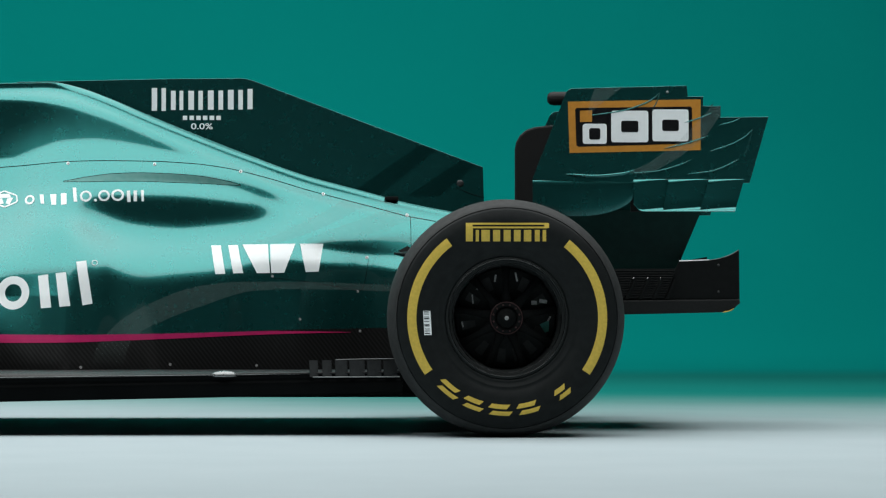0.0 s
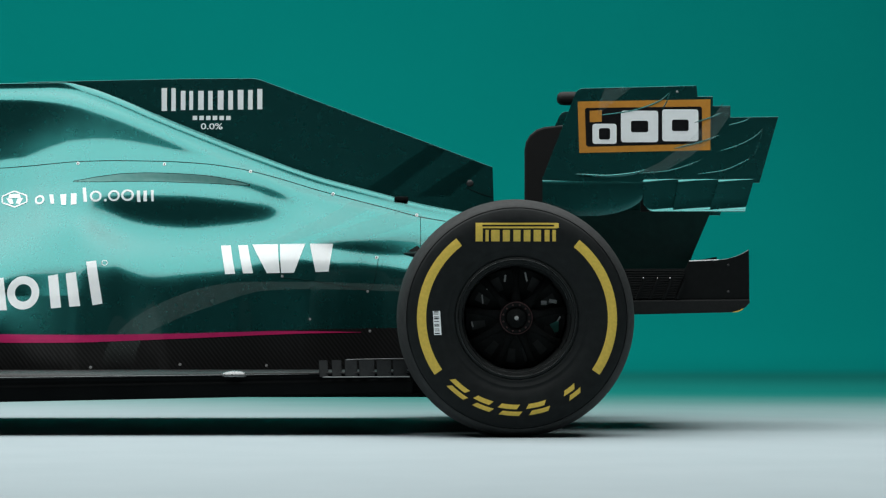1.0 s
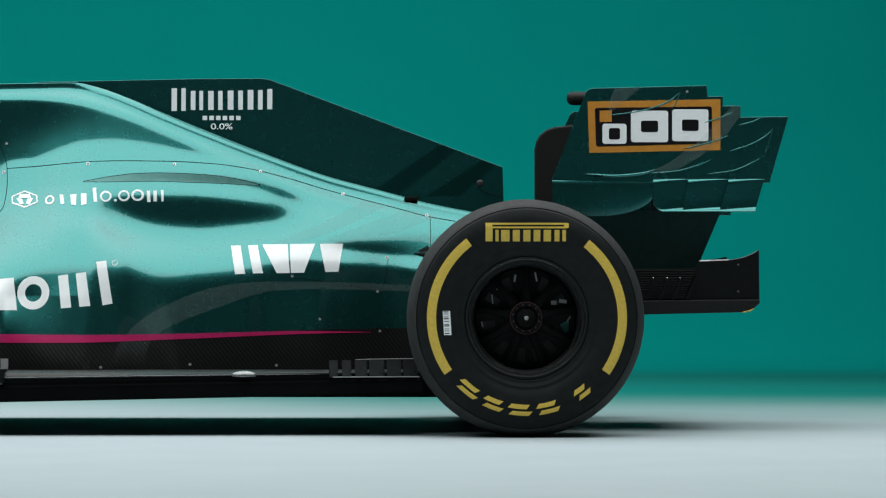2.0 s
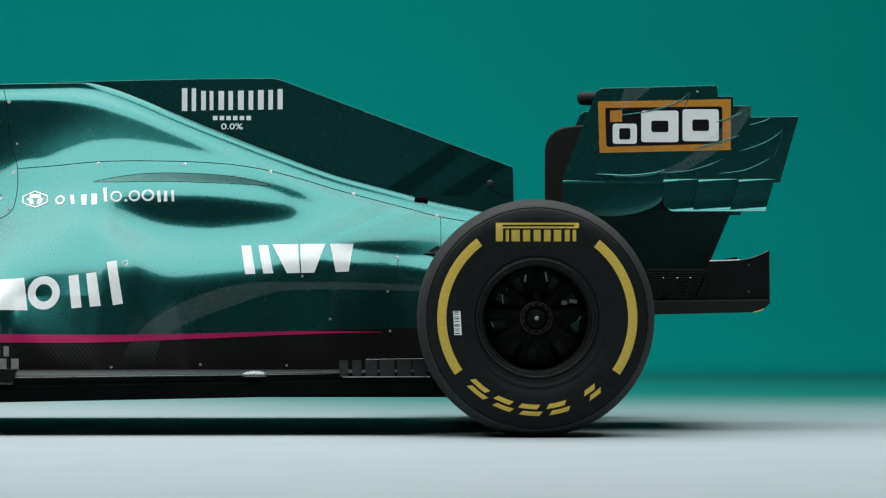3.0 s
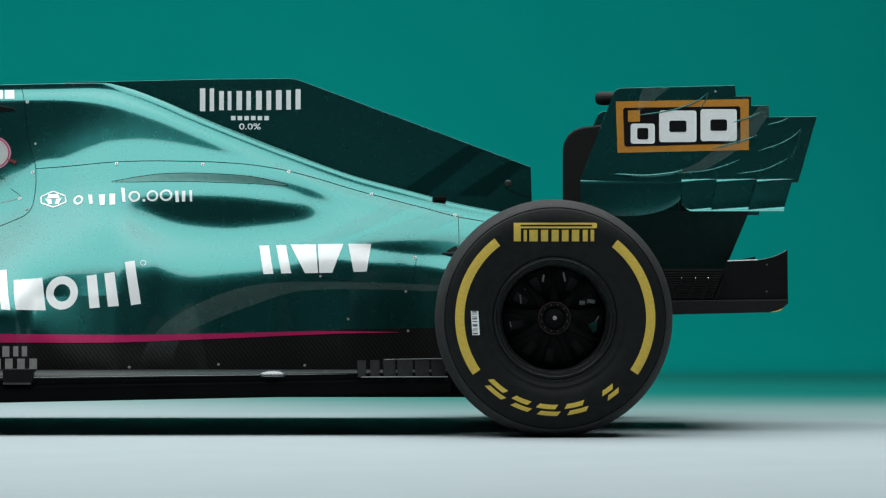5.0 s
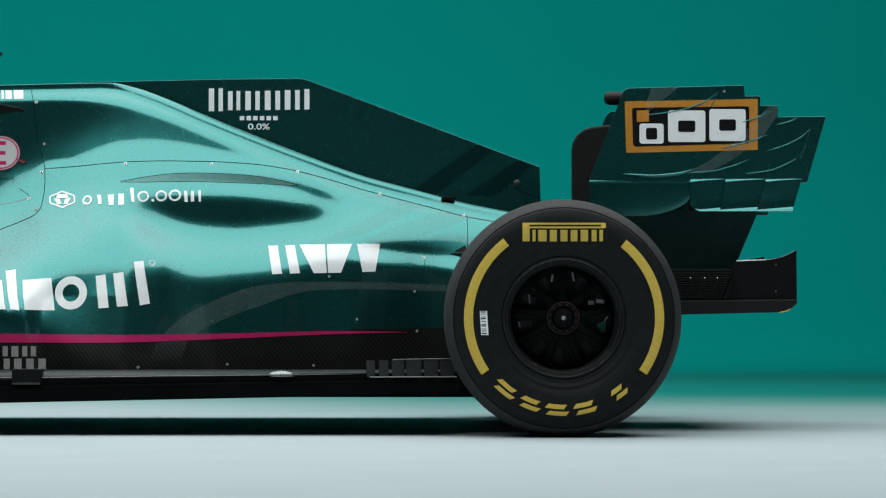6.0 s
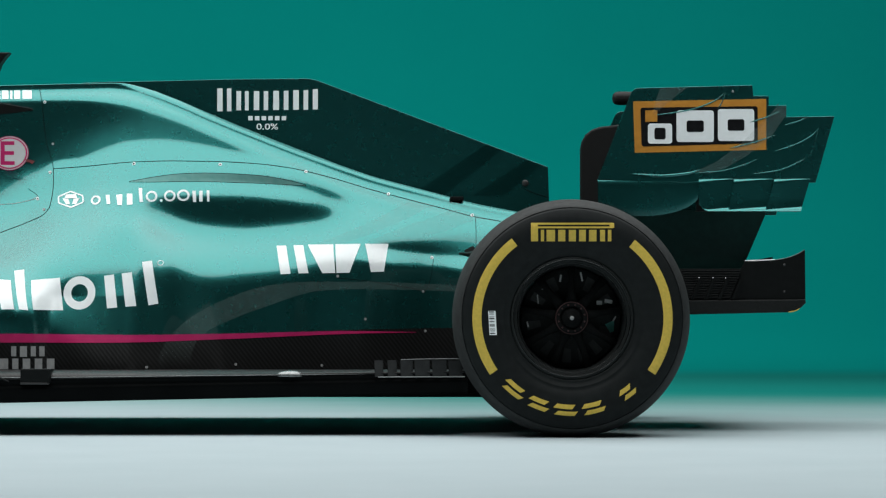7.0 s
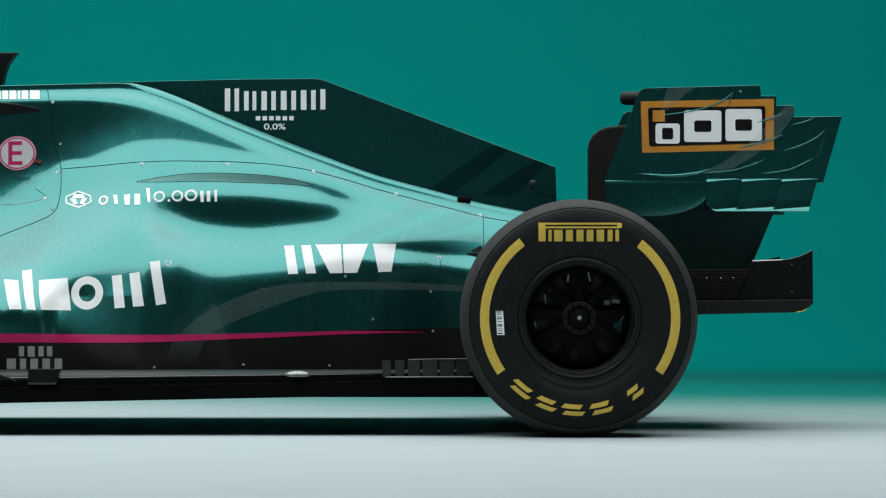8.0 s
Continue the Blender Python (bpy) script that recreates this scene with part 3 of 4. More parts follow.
    for tri in (((0.098, -0.018), (0.125, -0.006), (0.124, -0.038), (0.113, -0.042)),):
        bm.faces.new([bm.verts.new((x, 0.1535, z)) for x, z in tri])
    bmesh.ops.solidify(bm, geom=bm.faces[:], thickness=0.004)
    part("duct_patch", bm, TEAL, wheel, "teal patch on the brake drum")
    return wheel


TEAL = surface("teal_paint", (0.02, 0.22, 0.18), (0.03, 0.26, 0.21), 0.4, 0, 0, 60.0)
wheel = build_wheel()
wheel.location = HUB
far = copy_thing(wheel, pose(HUB[0], 1.0, HUB[2], 0, 0, 180))
tagged(wheel, "rear wheel with a black slick tyre and yellow print")
tagged(far, "rear wheel with a black slick tyre and yellow print")

# ---- underfloor ----
def build_floor():
    xs = np.linspace(-1.93, -0.004, 92)
    P, lip = [], []
    for x in xs:
        lo, hi = 0.0845 + 0.0203 * (x + 1.377), 0.151 + 0.0155 * (x + 1.377)
        mid = lo + 0.6 * (hi - lo)
        ring = [(-0.45, 0.172), (-0.62, 0.1715), (-0.80, 0.160), (-0.816, hi + 0.001), (-0.8185, hi - 0.001), (-0.816, hi - 0.003), (-0.8175, mid + 0.006), (-0.8215, mid + 0.002),
                (-0.8210, mid - 0.002), (-0.8225, lo + 0.008), (-0.818, lo + 0.002), (-0.80, lo), (-0.4, lo - 0.004)]
        lip.append([(x, y, z) for y, z in ((-0.45, 0.180), (-0.62, 0.1795), (-0.72, 0.1785), (-0.775, 0.1770), (-0.800, 0.1730), (-0.8135, 0.1665), (-0.8200, hi + 0.006), (-0.8215, hi + 0.002), (-0.818, hi), (-0.80, hi - 0.002))])
        P.append([(x, y, z) for y, z in ring] + [(x, -y, z) for y, z in reversed(ring)])
    grid_mesh("underfloor", np.array(P), FLOOR_CARBON, car, "dark carbon underfloor with a rolled edge", close_v=True, caps=True)
    deck = grid_mesh("floor_deck", np.array(lip), DECK, car, "glossy carbon deck along the floor edge")
    far_lip = np.array(lip) * (1, -1, 1)
    grid_mesh("floor_deck", far_lip[::-1], DECK, car, "glossy carbon deck along the floor edge")
    box("underfloor_tail", (-0.03, -0.585, 0.112), (0.42, 0.585, 0.175), BLACK, car, "black tail of the underfloor", 0.01)
    box("plank", (-1.93, -0.24, 0.094), (0.20, 0.24, 0.135), BLACK, car, "black plank under the floor", 0.004)


DECK = carbon_material("glossy_carbon_deck", 0.004, 0.42, 0.0, 0.0085)
FLOOR_CARBON = surface("lacquered_dark_underfloor", (0.002, 0.0025, 0.0026), (0.003, 0.0036, 0.0037), 0.34, 0, 0.0, 12.0, 0.0, 0.04, specular=0.03)
build_floor()

# small upright vanes on the floor ahead of the tyre
VANE = surface("dark_grey_composite", (0.013, 0.0135, 0.014), (0.022, 0.0225, 0.023), 0.45, 0, 0.2, 60.0)
for x0, x1, z1 in ((-0.273, -0.248, 0.2085), (-0.236, -0.209, 0.209), (-0.199, -0.163, 0.2095), (-0.158, -0.114, 0.210), (-0.107, -0.066, 0.2105), (-0.060, -0.020, 0.2105)):
    bm = bmesh.new()
    bmesh.ops.create_cube(bm, size=1.0)
    for v in bm.verts:
        v.co = (x0 + (v.co.x + 0.5) * (x1 - x0) + (0.002 if v.co.z < 0 else 0), -0.822 + v.co.y * 0.005 + 0.012 * v.co.x, 0.1605 + (v.co.z + 0.5) * (z1 - 0.1605))
    bmesh.ops.bevel(bm, geom=bm.edges[:], offset=0.0012, segments=2, affect="EDGES")
    part("floor_vane", bm, VANE, car, "small dark upright floor vane")
tube("vane_rail", [(-0.197, -0.805, 0.2105), (-0.1, -0.805, 0.2125), (-0.005, -0.805, 0.2135)], 0.0010, GREY_MARK, car, "thin bright rail over the vanes", taper=False)
# grey bead that paints the highlight at the bottom of the vanes
tube("vane_foot", [(-0.262, -0.829, 0.1605), (-0.13, -0.829, 0.1610), (-0.012, -0.829, 0.1615)], 0.0014, GREY_MARK, car, "thin painted highlight along the vane feet", taper=False)
BLISTER = surface("lacquered_grey_blister", (0.16, 0.165, 0.165), (0.22, 0.225, 0.225), 0.28, 0.7, 0.6, 90.0)
# polished dome on the floor
bm = bmesh.new()
bmesh.ops.create_uvsphere(bm, u_segments=32, v_segments=16, radius=1.0, matrix=Matrix.LocRotScale((-0.517, -0.805, 0.1645), None, (0.040, 0.026, 0.0150)))
for v in bm.verts:
    v.co.z = max(v.co.z, 0.1610)
tube("blister_tail", [(-0.49, -0.812, 0.168), (-0.455, -0.812, 0.1665), (-0.42, -0.812, 0.1635)], 0.004, DECK, car, "dark tail behind the blister")
part("floor_blister", bm, BLISTER, car, "polished pale blister on the floor", True)
box("bracket_pad", (-1.292, -0.832, 0.1385), (-1.210, -0.80, 0.1445), VANE, car, "grey pad under the bracket", 0.002)
tube("bracket_arm", [(-1.60, -0.824, 0.190), (-1.45, -0.826, 0.176), (-1.36, -0.828, 0.160), (-1.325, -0.828, 0.147)], 0.006, BLACK, car, "black stay running to the bracket")
# grey bead painted as the bright streak on the glossy deck
tube("deck_joint", [(-1.90, -0.8220, 0.1560), (-1.2, -0.8222, 0.1592), (-0.8, -0.8222, 0.1640), (-0.30, -0.8222, 0.1690)], 0.0007, GREY_MARK, car, "fine painted gloss streak along the deck", 40)
box("floor_bracket", (-1.292, -0.830, 0.145), (-1.205, -0.76, 0.184), BLACK, car, "small black bracket on the floor edge", 0.003)

# ---- rear wing ----
wing = new("rear_wing")
wing.parent = car
tagged(wing, "dark green rear wing with louvred endplates")


def build_endplate(sign):
    """One endplate; sign -1 is the near one."""
    y = 0.525 * sign
    inner = y - 0.016 * sign
    outline = [(0.4832, 1.006), (0.490, 1.0135), (0.500, 1.0182), (0.8429, 1.0267), (0.8462, 0.9946), (0.8918, 0.9947), (0.8917, 0.9659), (0.9441, 0.966), (0.944, 0.9322),
               (1.0872, 0.934), (1.0302, 0.736), (0.672, 0.736), (0.382, 0.7461)]
    low = 0.736 if sign < 0 else 0.674
    outline = [(x + (0.0 if z > 0.75 else (0.736 - low) * -0.25), z if z > 0.74 else low) for x, z in outline]
    ob = plate("endplate", outline, y, inner, PAINT, wing, "dark green wing endplate with stepped trailing edge", 0.001)
    if sign > 0:
        return y
    # the lower front corner rolls inwards
    zs = np.linspace(0, 1, 18)
    P = []
    for t in np.sin(np.linspace(0, math.pi / 2, 40)):
        x = 0.383 + 0.307 * t
        low = 0.637 + 0.030 * max(0.0, 0.3 - t) / 0.3 + 0.075 * (1 - math.sqrt(max(0.0, 1 - (max(0.0, t - 0.45) / 0.55) ** 2)))
        P.append([(x, y - sign * (0.004 - 0.0055 * (1 - math.exp(-k / 0.09)) + 0.002 * k ** 5 - 0.003 * k * max(0.0, t - 0.6)), 0.747 + (low - 0.747) * k) for k in zs])
    grid_mesh("endplate_foot", np.array(P), PAINT, wing, "endplate foot rolling inwards")
    # three louvres, each proud at its front end, with a lip that widens to the rear
    for x0, x1, slant, front in ((0.683, 0.786, 0.0, 1), (0.788, 0.905, 0.018, 0), (0.908, 1.0145, 0.029, 0)):
        P = []
        for t in np.linspace(0, 1, 24):
            proud = 0.0085 * (1 - t) ** 1.5 + 0.0006
            lip = 0.003 + 0.0085 * t ** 0.8 if not front else 0.0105 * max(0.0, t - 0.08) ** 0.6
            foot = 0.6505 + (0.022 * max(0.0, 0.30 - t) ** 2 / 0.09 if front else 0.0)
            prof = [(0.0, 0.7475), (proud * 0.35, 0.7465), (proud * 0.8, 0.7465 - 0.7 * proud), (proud, 0.7450 - 1.3 * proud), (proud, 0.7425 - 1.3 * proud), (proud, 0.72), (proud, 0.69), (proud, foot + lip + 0.004),
                    (proud + 0.1 * lip, foot + lip), (proud + 0.6 * lip, foot + 0.55 * lip), (proud + 1.1 * lip, foot + 0.1 * lip), (proud + 1.15 * lip, foot), (0.0, foot - 0.001)]
            P.append([(x0 + (x1 - x0) * t - slant * (0.7475 - z) / 0.097, y + sign * (d + 0.001), z) for d, z in prof])
        grid_mesh("louvre", np.array(P), PAINT, wing, "green louvre with a flared lip")
    plate("endplate_back", [(0.675, 0.734), (1.008, 0.734), (0.982, 0.656), (0.675, 0.650)], y - sign * 0.002, inner, BLACK, wing, "black inner endplate web", 0.002)
    # raised gills
    gills = [[(0.531, 0.934), (0.649, 0.951), (0.733, 0.981), (0.764, 1.007)], [(0.764, 1.005), (0.752, 0.975), (0.733, 0.944)], [(0.831, 0.914), (0.885, 0.931), (0.924, 0.948)],
             [(0.775, 0.838), (0.851, 0.857), (0.914, 0.879)], [(0.666, 0.764), (0.750, 0.771), (0.818, 0.789), (0.858, 0.806)], [(0.480, 0.762), (0.564, 0.756), (0.649, 0.763), (0.691, 0.776)],
             [(0.910, 0.830), (0.969, 0.849), (1.020, 0.877), (1.040, 0.898)], [(1.040, 0.897), (1.023, 0.840), (1.011, 0.813)], [(0.843, 0.762), (0.918, 0.772), (0.978, 0.796), (1.003, 0.810)], [(0.939, 0.908), (0.986, 0.921), (1.003, 0.931)]]
    for i, g in enumerate(gills):
        tube("gill", [(x, y + (0.0022 if i in (0, 2, 3) else 0.0005) * sign, z) for x, z in g], 0.0020 if i != 5 else 0.005, PAINT, wing, "raised curved gill", 26)
    return y


near_y = build_endplate(-1)
build_endplate(1)
# emblem panel: orange frame, black field, three pale blocks
plate("emblem_frame", [(0.488, 0.9783), (0.8841, 0.9854), (0.8837, 0.8336), (0.4928, 0.8248)], near_y - 0.0015, near_y, ORANGE, wing, "orange emblem frame")
plate("emblem_field", [(0.5098, 0.9540), (0.5140, 0.9592), (0.8535, 0.9636), (0.8585, 0.9590), (0.8591, 0.8580), (0.8545, 0.8530), (0.5185, 0.8437), (0.5132, 0.8485)], near_y - 0.0022, near_y - 0.001, GLOSS_BLACK, wing, "black emblem field")
def round_box(x0, x1, z0, z1, r=0.008):
    """The outline of a rectangle with rounded corners."""
    return [(cx + r * math.cos(a), cz + r * math.sin(a)) for cx, cz, a0 in ((x1 - r, z1 - r, 0), (x0 + r, z1 - r, 90), (x0 + r, z0 + r, 180), (x1 - r, z0 + r, 270)) for a in np.radians(np.linspace(a0, a0 + 90, 5))]


for x0, x1, z0, z1 in ((0.532, 0.604, 0.852, 0.912), (0.617, 0.728, 0.857, 0.951), (0.740, 0.848, 0.860, 0.955)):
    plate("emblem_block", round_box(x0, x1, z0, z1), near_y - 0.003, near_y - 0.002, WHITE, wing, "pale grey emblem block")
    mid, wide = (z0 + z1) / 2, (x1 - x0) * 0.27
    plate("emblem_slot", round_box(x0 + wide, x1 - wide, mid - 0.017, mid + 0.017, 0.006), near_y - 0.0036, near_y - 0.0028, GLOSS_BLACK, wing, "black slot in an emblem block")
plate("emblem_tile", [(0.524, 0.951), (0.560, 0.952), (0.560, 0.918), (0.524, 0.917)], near_y - 0.0034, near_y - 0.002, ORANGE, wing, "small orange emblem tile")


def aerofoil(name, x0, x1, z0, z1, thick, half, material, label):
    t = np.linspace(0, 1, 16)
    camber = -0.04 * np.sin(t * math.pi)
    up = [(x0 + (x1 - x0) * a, z0 + (z1 - z0) * a * a + c + thick * math.sin(math.pi * a ** 0.6)) for a, c in zip(t, camber)]
    lo = [(x0 + (x1 - x0) * a, z0 + (z1 - z0) * a * a + c - 0.3 * thick * math.sin(math.pi * a ** 0.6)) for a, c in zip(t[1:-1], camber[1:-1])][::-1]
    P = np.array([[(x, y, z) for x, z in up + lo] for y in np.linspace(-half, half, 9)])
    return grid_mesh(name, P, material, wing, label, close_v=True, caps=True)


aerofoil("mainplane", 0.50, 0.82, 0.84, 0.90, 0.018, 0.508, CARBON_DULL, "carbon wing mainplane")
aerofoil("flap", 0.78, 0.925, 0.92, 0.975, 0.010, 0.508, CARBON_DULL, "carbon wing flap")
pylon = [(0.3485, 0.45), (0.3485, 0.8696), (0.353, 0.893), (0.3647, 0.9142), (0.384, 0.930), (0.4092, 0.9392), (0.4716, 0.9464), (0.490, 0.965), (0.5073, 1.0035), (0.60, 1.0), (0.60, 0.86), (0.46, 0.86), (0.46, 0.45)]
plate("wing_pylon", pylon, -0.016, 0.016, CARBON_DULL, wing, "black carbon swan-neck wing pylon", 0.006)
lathe_pod = [(0.0, -0.055), (0.012, -0.053), (0.019, -0.046), (0.0215, -0.034), (0.0215, 0.12), (0.012, 0.15), (0.0, 0.155)]
pod = lathe("drs_pod", lathe_pod, (0, 0, 0), CARBON_DULL, wing, "rounded black actuator pod", 32)
pod.matrix_basis = pose(0.505, 0, 1.030, 0, 0, -90)

# a darker copy of the green paint, its shade put into the colour
SHADED_PAINT = surface("shaded_green_paint", (0.006, 0.032, 0.028), (0.008, 0.040, 0.035), 0.35, 0, 0.3, 50.0, specular=0.2)
# plates below the wing, and the diffuser
plate("lower_endplate", [(0.40, 0.66), (0.8980, 0.660), (0.8273, 0.4937), (0.815, 0.478), (0.40, 0.478)], -0.41, -0.395, SHADED_PAINT, wing, "lower endplate in green paint toned dark for shade")
STRIP = surface("dull_dark_grey_composite", (0.006, 0.007, 0.007), (0.010, 0.011, 0.011), 0.6, 0, 0, 160.0, specular=0.2)
diffuser = new("diffuser")
diffuser.parent = car
tagged(diffuser, "black carbon diffuser with side fence")
plate("fence", [(0.60, 0.4807), (0.81, 0.4808), (0.8219, 0.5027), (0.9081, 0.5061), (0.9330, 0.5095), (0.9620, 0.5170), (0.9850, 0.5270), (1.0011, 0.5366), (1.0023, 0.3812), (0.60, 0.375)], -0.50, -0.49, BLACK, diffuser, "black side fence", 0.0015)
tube("fence_edge", [(0.912, -0.496, 0.5065), (0.930, -0.496, 0.509), (0.955, -0.496, 0.515), (0.985, -0.496, 0.5275), (1.000, -0.496, 0.537)], 0.0012, GREY_MARK, diffuser, "thin grey top edge", taper=False, n=40)
for z in (0.492, 0.412):
    lathe("fence_screw", [(0.0, -0.0015), (0.003, -0.0012), (0.0042, 0.001)], (0.939, -0.5005, z), VANE, diffuser, "small dark fence screw", 14)
tube("fence_tip", [(0.948, -0.516, 0.3505), (0.970, -0.516, 0.3550), (0.984, -0.516, 0.3625)], 0.0016, YELLOW, diffuser, "thin yellow edge mark", n=12)
# white bead painted as the glint along the fence's bevelled edge
tube("fence_edge", [(0.822, -0.496, 0.5035), (0.87, -0.496, 0.505), (0.912, -0.496, 0.5065)], 0.0026, WHITE, diffuser, "white bead painted as a glint on the top edge", taper=False, n=40)
plate("lower_strip", [(0.60, 0.3862), (1.0007, 0.3897), (1.0020, 0.378), (0.9871, 0.3644), (0.9720, 0.3560), (0.9533, 0.3509), (0.60, 0.343)], -0.515, -0.48, STRIP, diffuser, "dark grey lower strip", 0.004)
for i in range(12):
    z = 0.394 + i * 0.0072
    box("slat", (0.62, -0.508, z), (0.808 - (0.0 if i > 9 else 0.012 * (10 - i) / 4), -0.498, z + 0.0036), STRIP, diffuser, bevel=0.001)
for i in range(4):
    x = 0.668 + 0.040 * i
    plate("rib", [(x + 0.018, 0.450), (x + 0.026, 0.450), (x + 0.002, 0.390), (x - 0.008, 0.390)], -0.516, -0.498, BLACK, diffuser, "slanting black rib")
for x in (0.684, 0.726, 0.764):
    bm = bmesh.new()
    bmesh.ops.create_uvsphere(bm, u_segments=12, v_segments=8, radius=0.0026, matrix=Matrix.Translation((x, -0.512, 0.4525)))
    part("stud", bm, SILVER, diffuser, "tiny bright stud", True)
P = np.array([[(x, y, 0.19 + 0.18 * min(1.0, max(0.0, (x - 0.25) / 0.3)) ** 1.2) for y in np.linspace(-0.49, 0.49, 9)] for x in np.linspace(0.25, 0.95, 20)])
grid_mesh("diffuser_roof", P, BLACK, diffuser, "black diffuser roof")
plate("far_fence", [(0.60, 0.4807), (0.8219, 0.5027), (1.0011, 0.5366), (1.0023, 0.3812), (0.60, 0.343)], 0.49, 0.50, BLACK, diffuser, "black side fence")
# gearbox and axle inside, which carry wing and wheels
box("gearbox", (0.05, -0.13, 0.16), (0.62, 0.13, 0.52), BLACK, car, "black gearbox casing", 0.03)
for s in (-1, 1):
    tube("suspension_arm", [(-0.03, 0.2 * s, 0.535), (0.12, 0.45 * s, 0.515), (0.29, 0.75 * s, 0.49)], 0.014, BLACK, car, "black suspension arm", sides=10)
    tube("drive_shaft", [(0.29, 0.1 * s, 0.327), (0.29, 0.4 * s, 0.327), (0.29, 0.8 * s, 0.327)], 0.03, BLACK, car, "black drive shaft", sides=12, taper=False)


def pale_layer(name, cover):
    """A translucent pale layer, for matte bands and a painted reflection, thinning out downwards."""
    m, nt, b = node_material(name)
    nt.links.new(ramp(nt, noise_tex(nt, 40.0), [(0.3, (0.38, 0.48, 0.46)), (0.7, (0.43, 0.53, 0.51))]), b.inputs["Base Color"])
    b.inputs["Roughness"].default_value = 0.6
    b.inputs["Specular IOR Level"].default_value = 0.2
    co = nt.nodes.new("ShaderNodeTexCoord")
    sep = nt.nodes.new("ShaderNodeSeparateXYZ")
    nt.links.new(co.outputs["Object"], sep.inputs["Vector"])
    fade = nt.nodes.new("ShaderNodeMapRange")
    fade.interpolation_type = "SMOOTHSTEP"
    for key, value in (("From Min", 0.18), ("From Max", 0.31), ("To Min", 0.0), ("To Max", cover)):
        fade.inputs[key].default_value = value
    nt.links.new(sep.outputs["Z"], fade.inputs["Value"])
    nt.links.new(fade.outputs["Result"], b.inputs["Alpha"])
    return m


BAND_AND_SHEEN = pale_layer("translucent_band_and_sheen", 0.075)
THIN_FILM = pale_layer("thin_matte_film", 0.045)
TONAL = surface("tonal_green_film", (0.0150, 0.120, 0.112), (0.016, 0.126, 0.118), 0.24, 0.92, 0.3, 900.0, 0.0, 0.03)

# ---- films, seams and fasteners on the flank ----
def ring_on_flank(name, spec, inner, material, lift=0.0012, n=40, label=""):
    """A flat ring (or a disc, inner 0) on the near flank: x, z and the two radii."""
    x, z, rx, rz = spec
    a = np.linspace(0, 2 * math.pi, n, endpoint=False)
    P = np.empty((n, 4, 3))
    for j, k in enumerate(np.linspace(max(inner, 0.01), 1, 4)):
        px, pz = x + rx * k * np.cos(a), z + rz * k * np.sin(a)
        P[:, j] = np.stack([px, -half_width(px, pz) - lift, pz], -1)
    return grid_mesh(name, P, material, car, label, close_u=True)


def seam(name, keys, width=0.0018, n=60, material=None, lift=0.0008, label="thin dark panel seam"):
    """A narrow dark joint along a line on the near flank."""
    C = curve_through(keys, n)
    T = np.gradient(C, axis=0)
    T /= np.linalg.norm(T, axis=1)[:, None]
    N = np.stack([-T[:, 1], T[:, 0]], -1) * width / 2
    P = np.empty((n, 2, 3))
    for j, s in enumerate((-1, 1)):
        q = C + s * N
        P[:, j] = np.stack([q[:, 0], -half_width(q[:, 0], q[:, 1]) - lift, q[:, 1]], -1)
    return grid_mesh(name, P, material or GAP, car, label)


GAP = surface("dark_panel_gap", (0.002, 0.004, 0.004), (0.003, 0.006, 0.006), 0.7, 0, 0, 60.0, specular=0.1)

seam("seam", [(-1.2938, 0.8018), (-1.1635, 0.811), (-1.0388, 0.8204), (-0.9004, 0.825), (-0.7795, 0.8246), (-0.6574, 0.8184), (-0.553, 0.8055), (-0.4309, 0.7772), (-0.3073, 0.7404), (-0.2011, 0.712), (-0.0772, 0.6799), (0.0112, 0.6565), (0.0996, 0.6407)])
seam("seam", [(-1.3466, 1.0563), (-1.3367, 1.0218), (-1.3191, 0.8879), (-1.2938, 0.8018), (-1.2899, 0.7435), (-1.294, 0.6849), (-1.3116, 0.6561), (-1.3535, 0.635), (-1.4534, 0.5944), (-1.5475, 0.546)])
seam("seam", [(0.0201, 0.6548), (0.0217, 0.5894), (0.0216, 0.5448)], 0.0016)
seam("seam", [(-0.403, 0.4595), (-0.2839, 0.446), (-0.1804, 0.4293), (-0.1371, 0.4209), (-0.1199, 0.456), (-0.1096, 0.5212)], 0.0014)
SLOT = surface("dull_grey_green_slot", (0.055, 0.18, 0.165), (0.08, 0.20, 0.185), 0.42, 0.5, 0, 60.0)
slot_top = [(-1.047, 0.7572), (-1.008, 0.7647), (-0.983, 0.7703), (-0.949, 0.776), (-0.898, 0.783), (-0.813, 0.7870), (-0.726, 0.7850), (-0.64, 0.7790), (-0.553, 0.7640), (-0.509, 0.7520)]
slot_low = [(-1.047, 0.7556), (-0.982, 0.7559), (-0.897, 0.7589), (-0.812, 0.76), (-0.725, 0.7581), (-0.639, 0.7554), (-0.552, 0.7519), (-0.509, 0.7500)]
sx = np.linspace(-1.045, -0.511, 60)
P = np.array([[(x, -half_width(x, z) - 0.0007, z) for z in np.linspace(line_at(slot_low, x), line_at(slot_top, x), 6)] for x in sx])
grid_mesh("slot_floor", P, SLOT, car, "dull grey-green floor of a shallow slot")
seam("slot_edge", slot_top, 0.0019, 40, label="thin dark slot edge")
seam("slot_edge", slot_low, 0.0012, 40, label="thin dark slot edge")
seam("seam", [(-1.3703, 0.7394), (-1.3481, 0.7250), (-1.3359, 0.7156)], 0.0014)
seam("film_edge", [(-1.3359, 0.7156), (-1.3445, 0.7085), (-1.3801, 0.6982), (-1.4247, 0.6915), (-1.4781, 0.6900), (-1.56, 0.700)], 0.0016, 40, GREY_MARK, label="fine pale edge of a film")

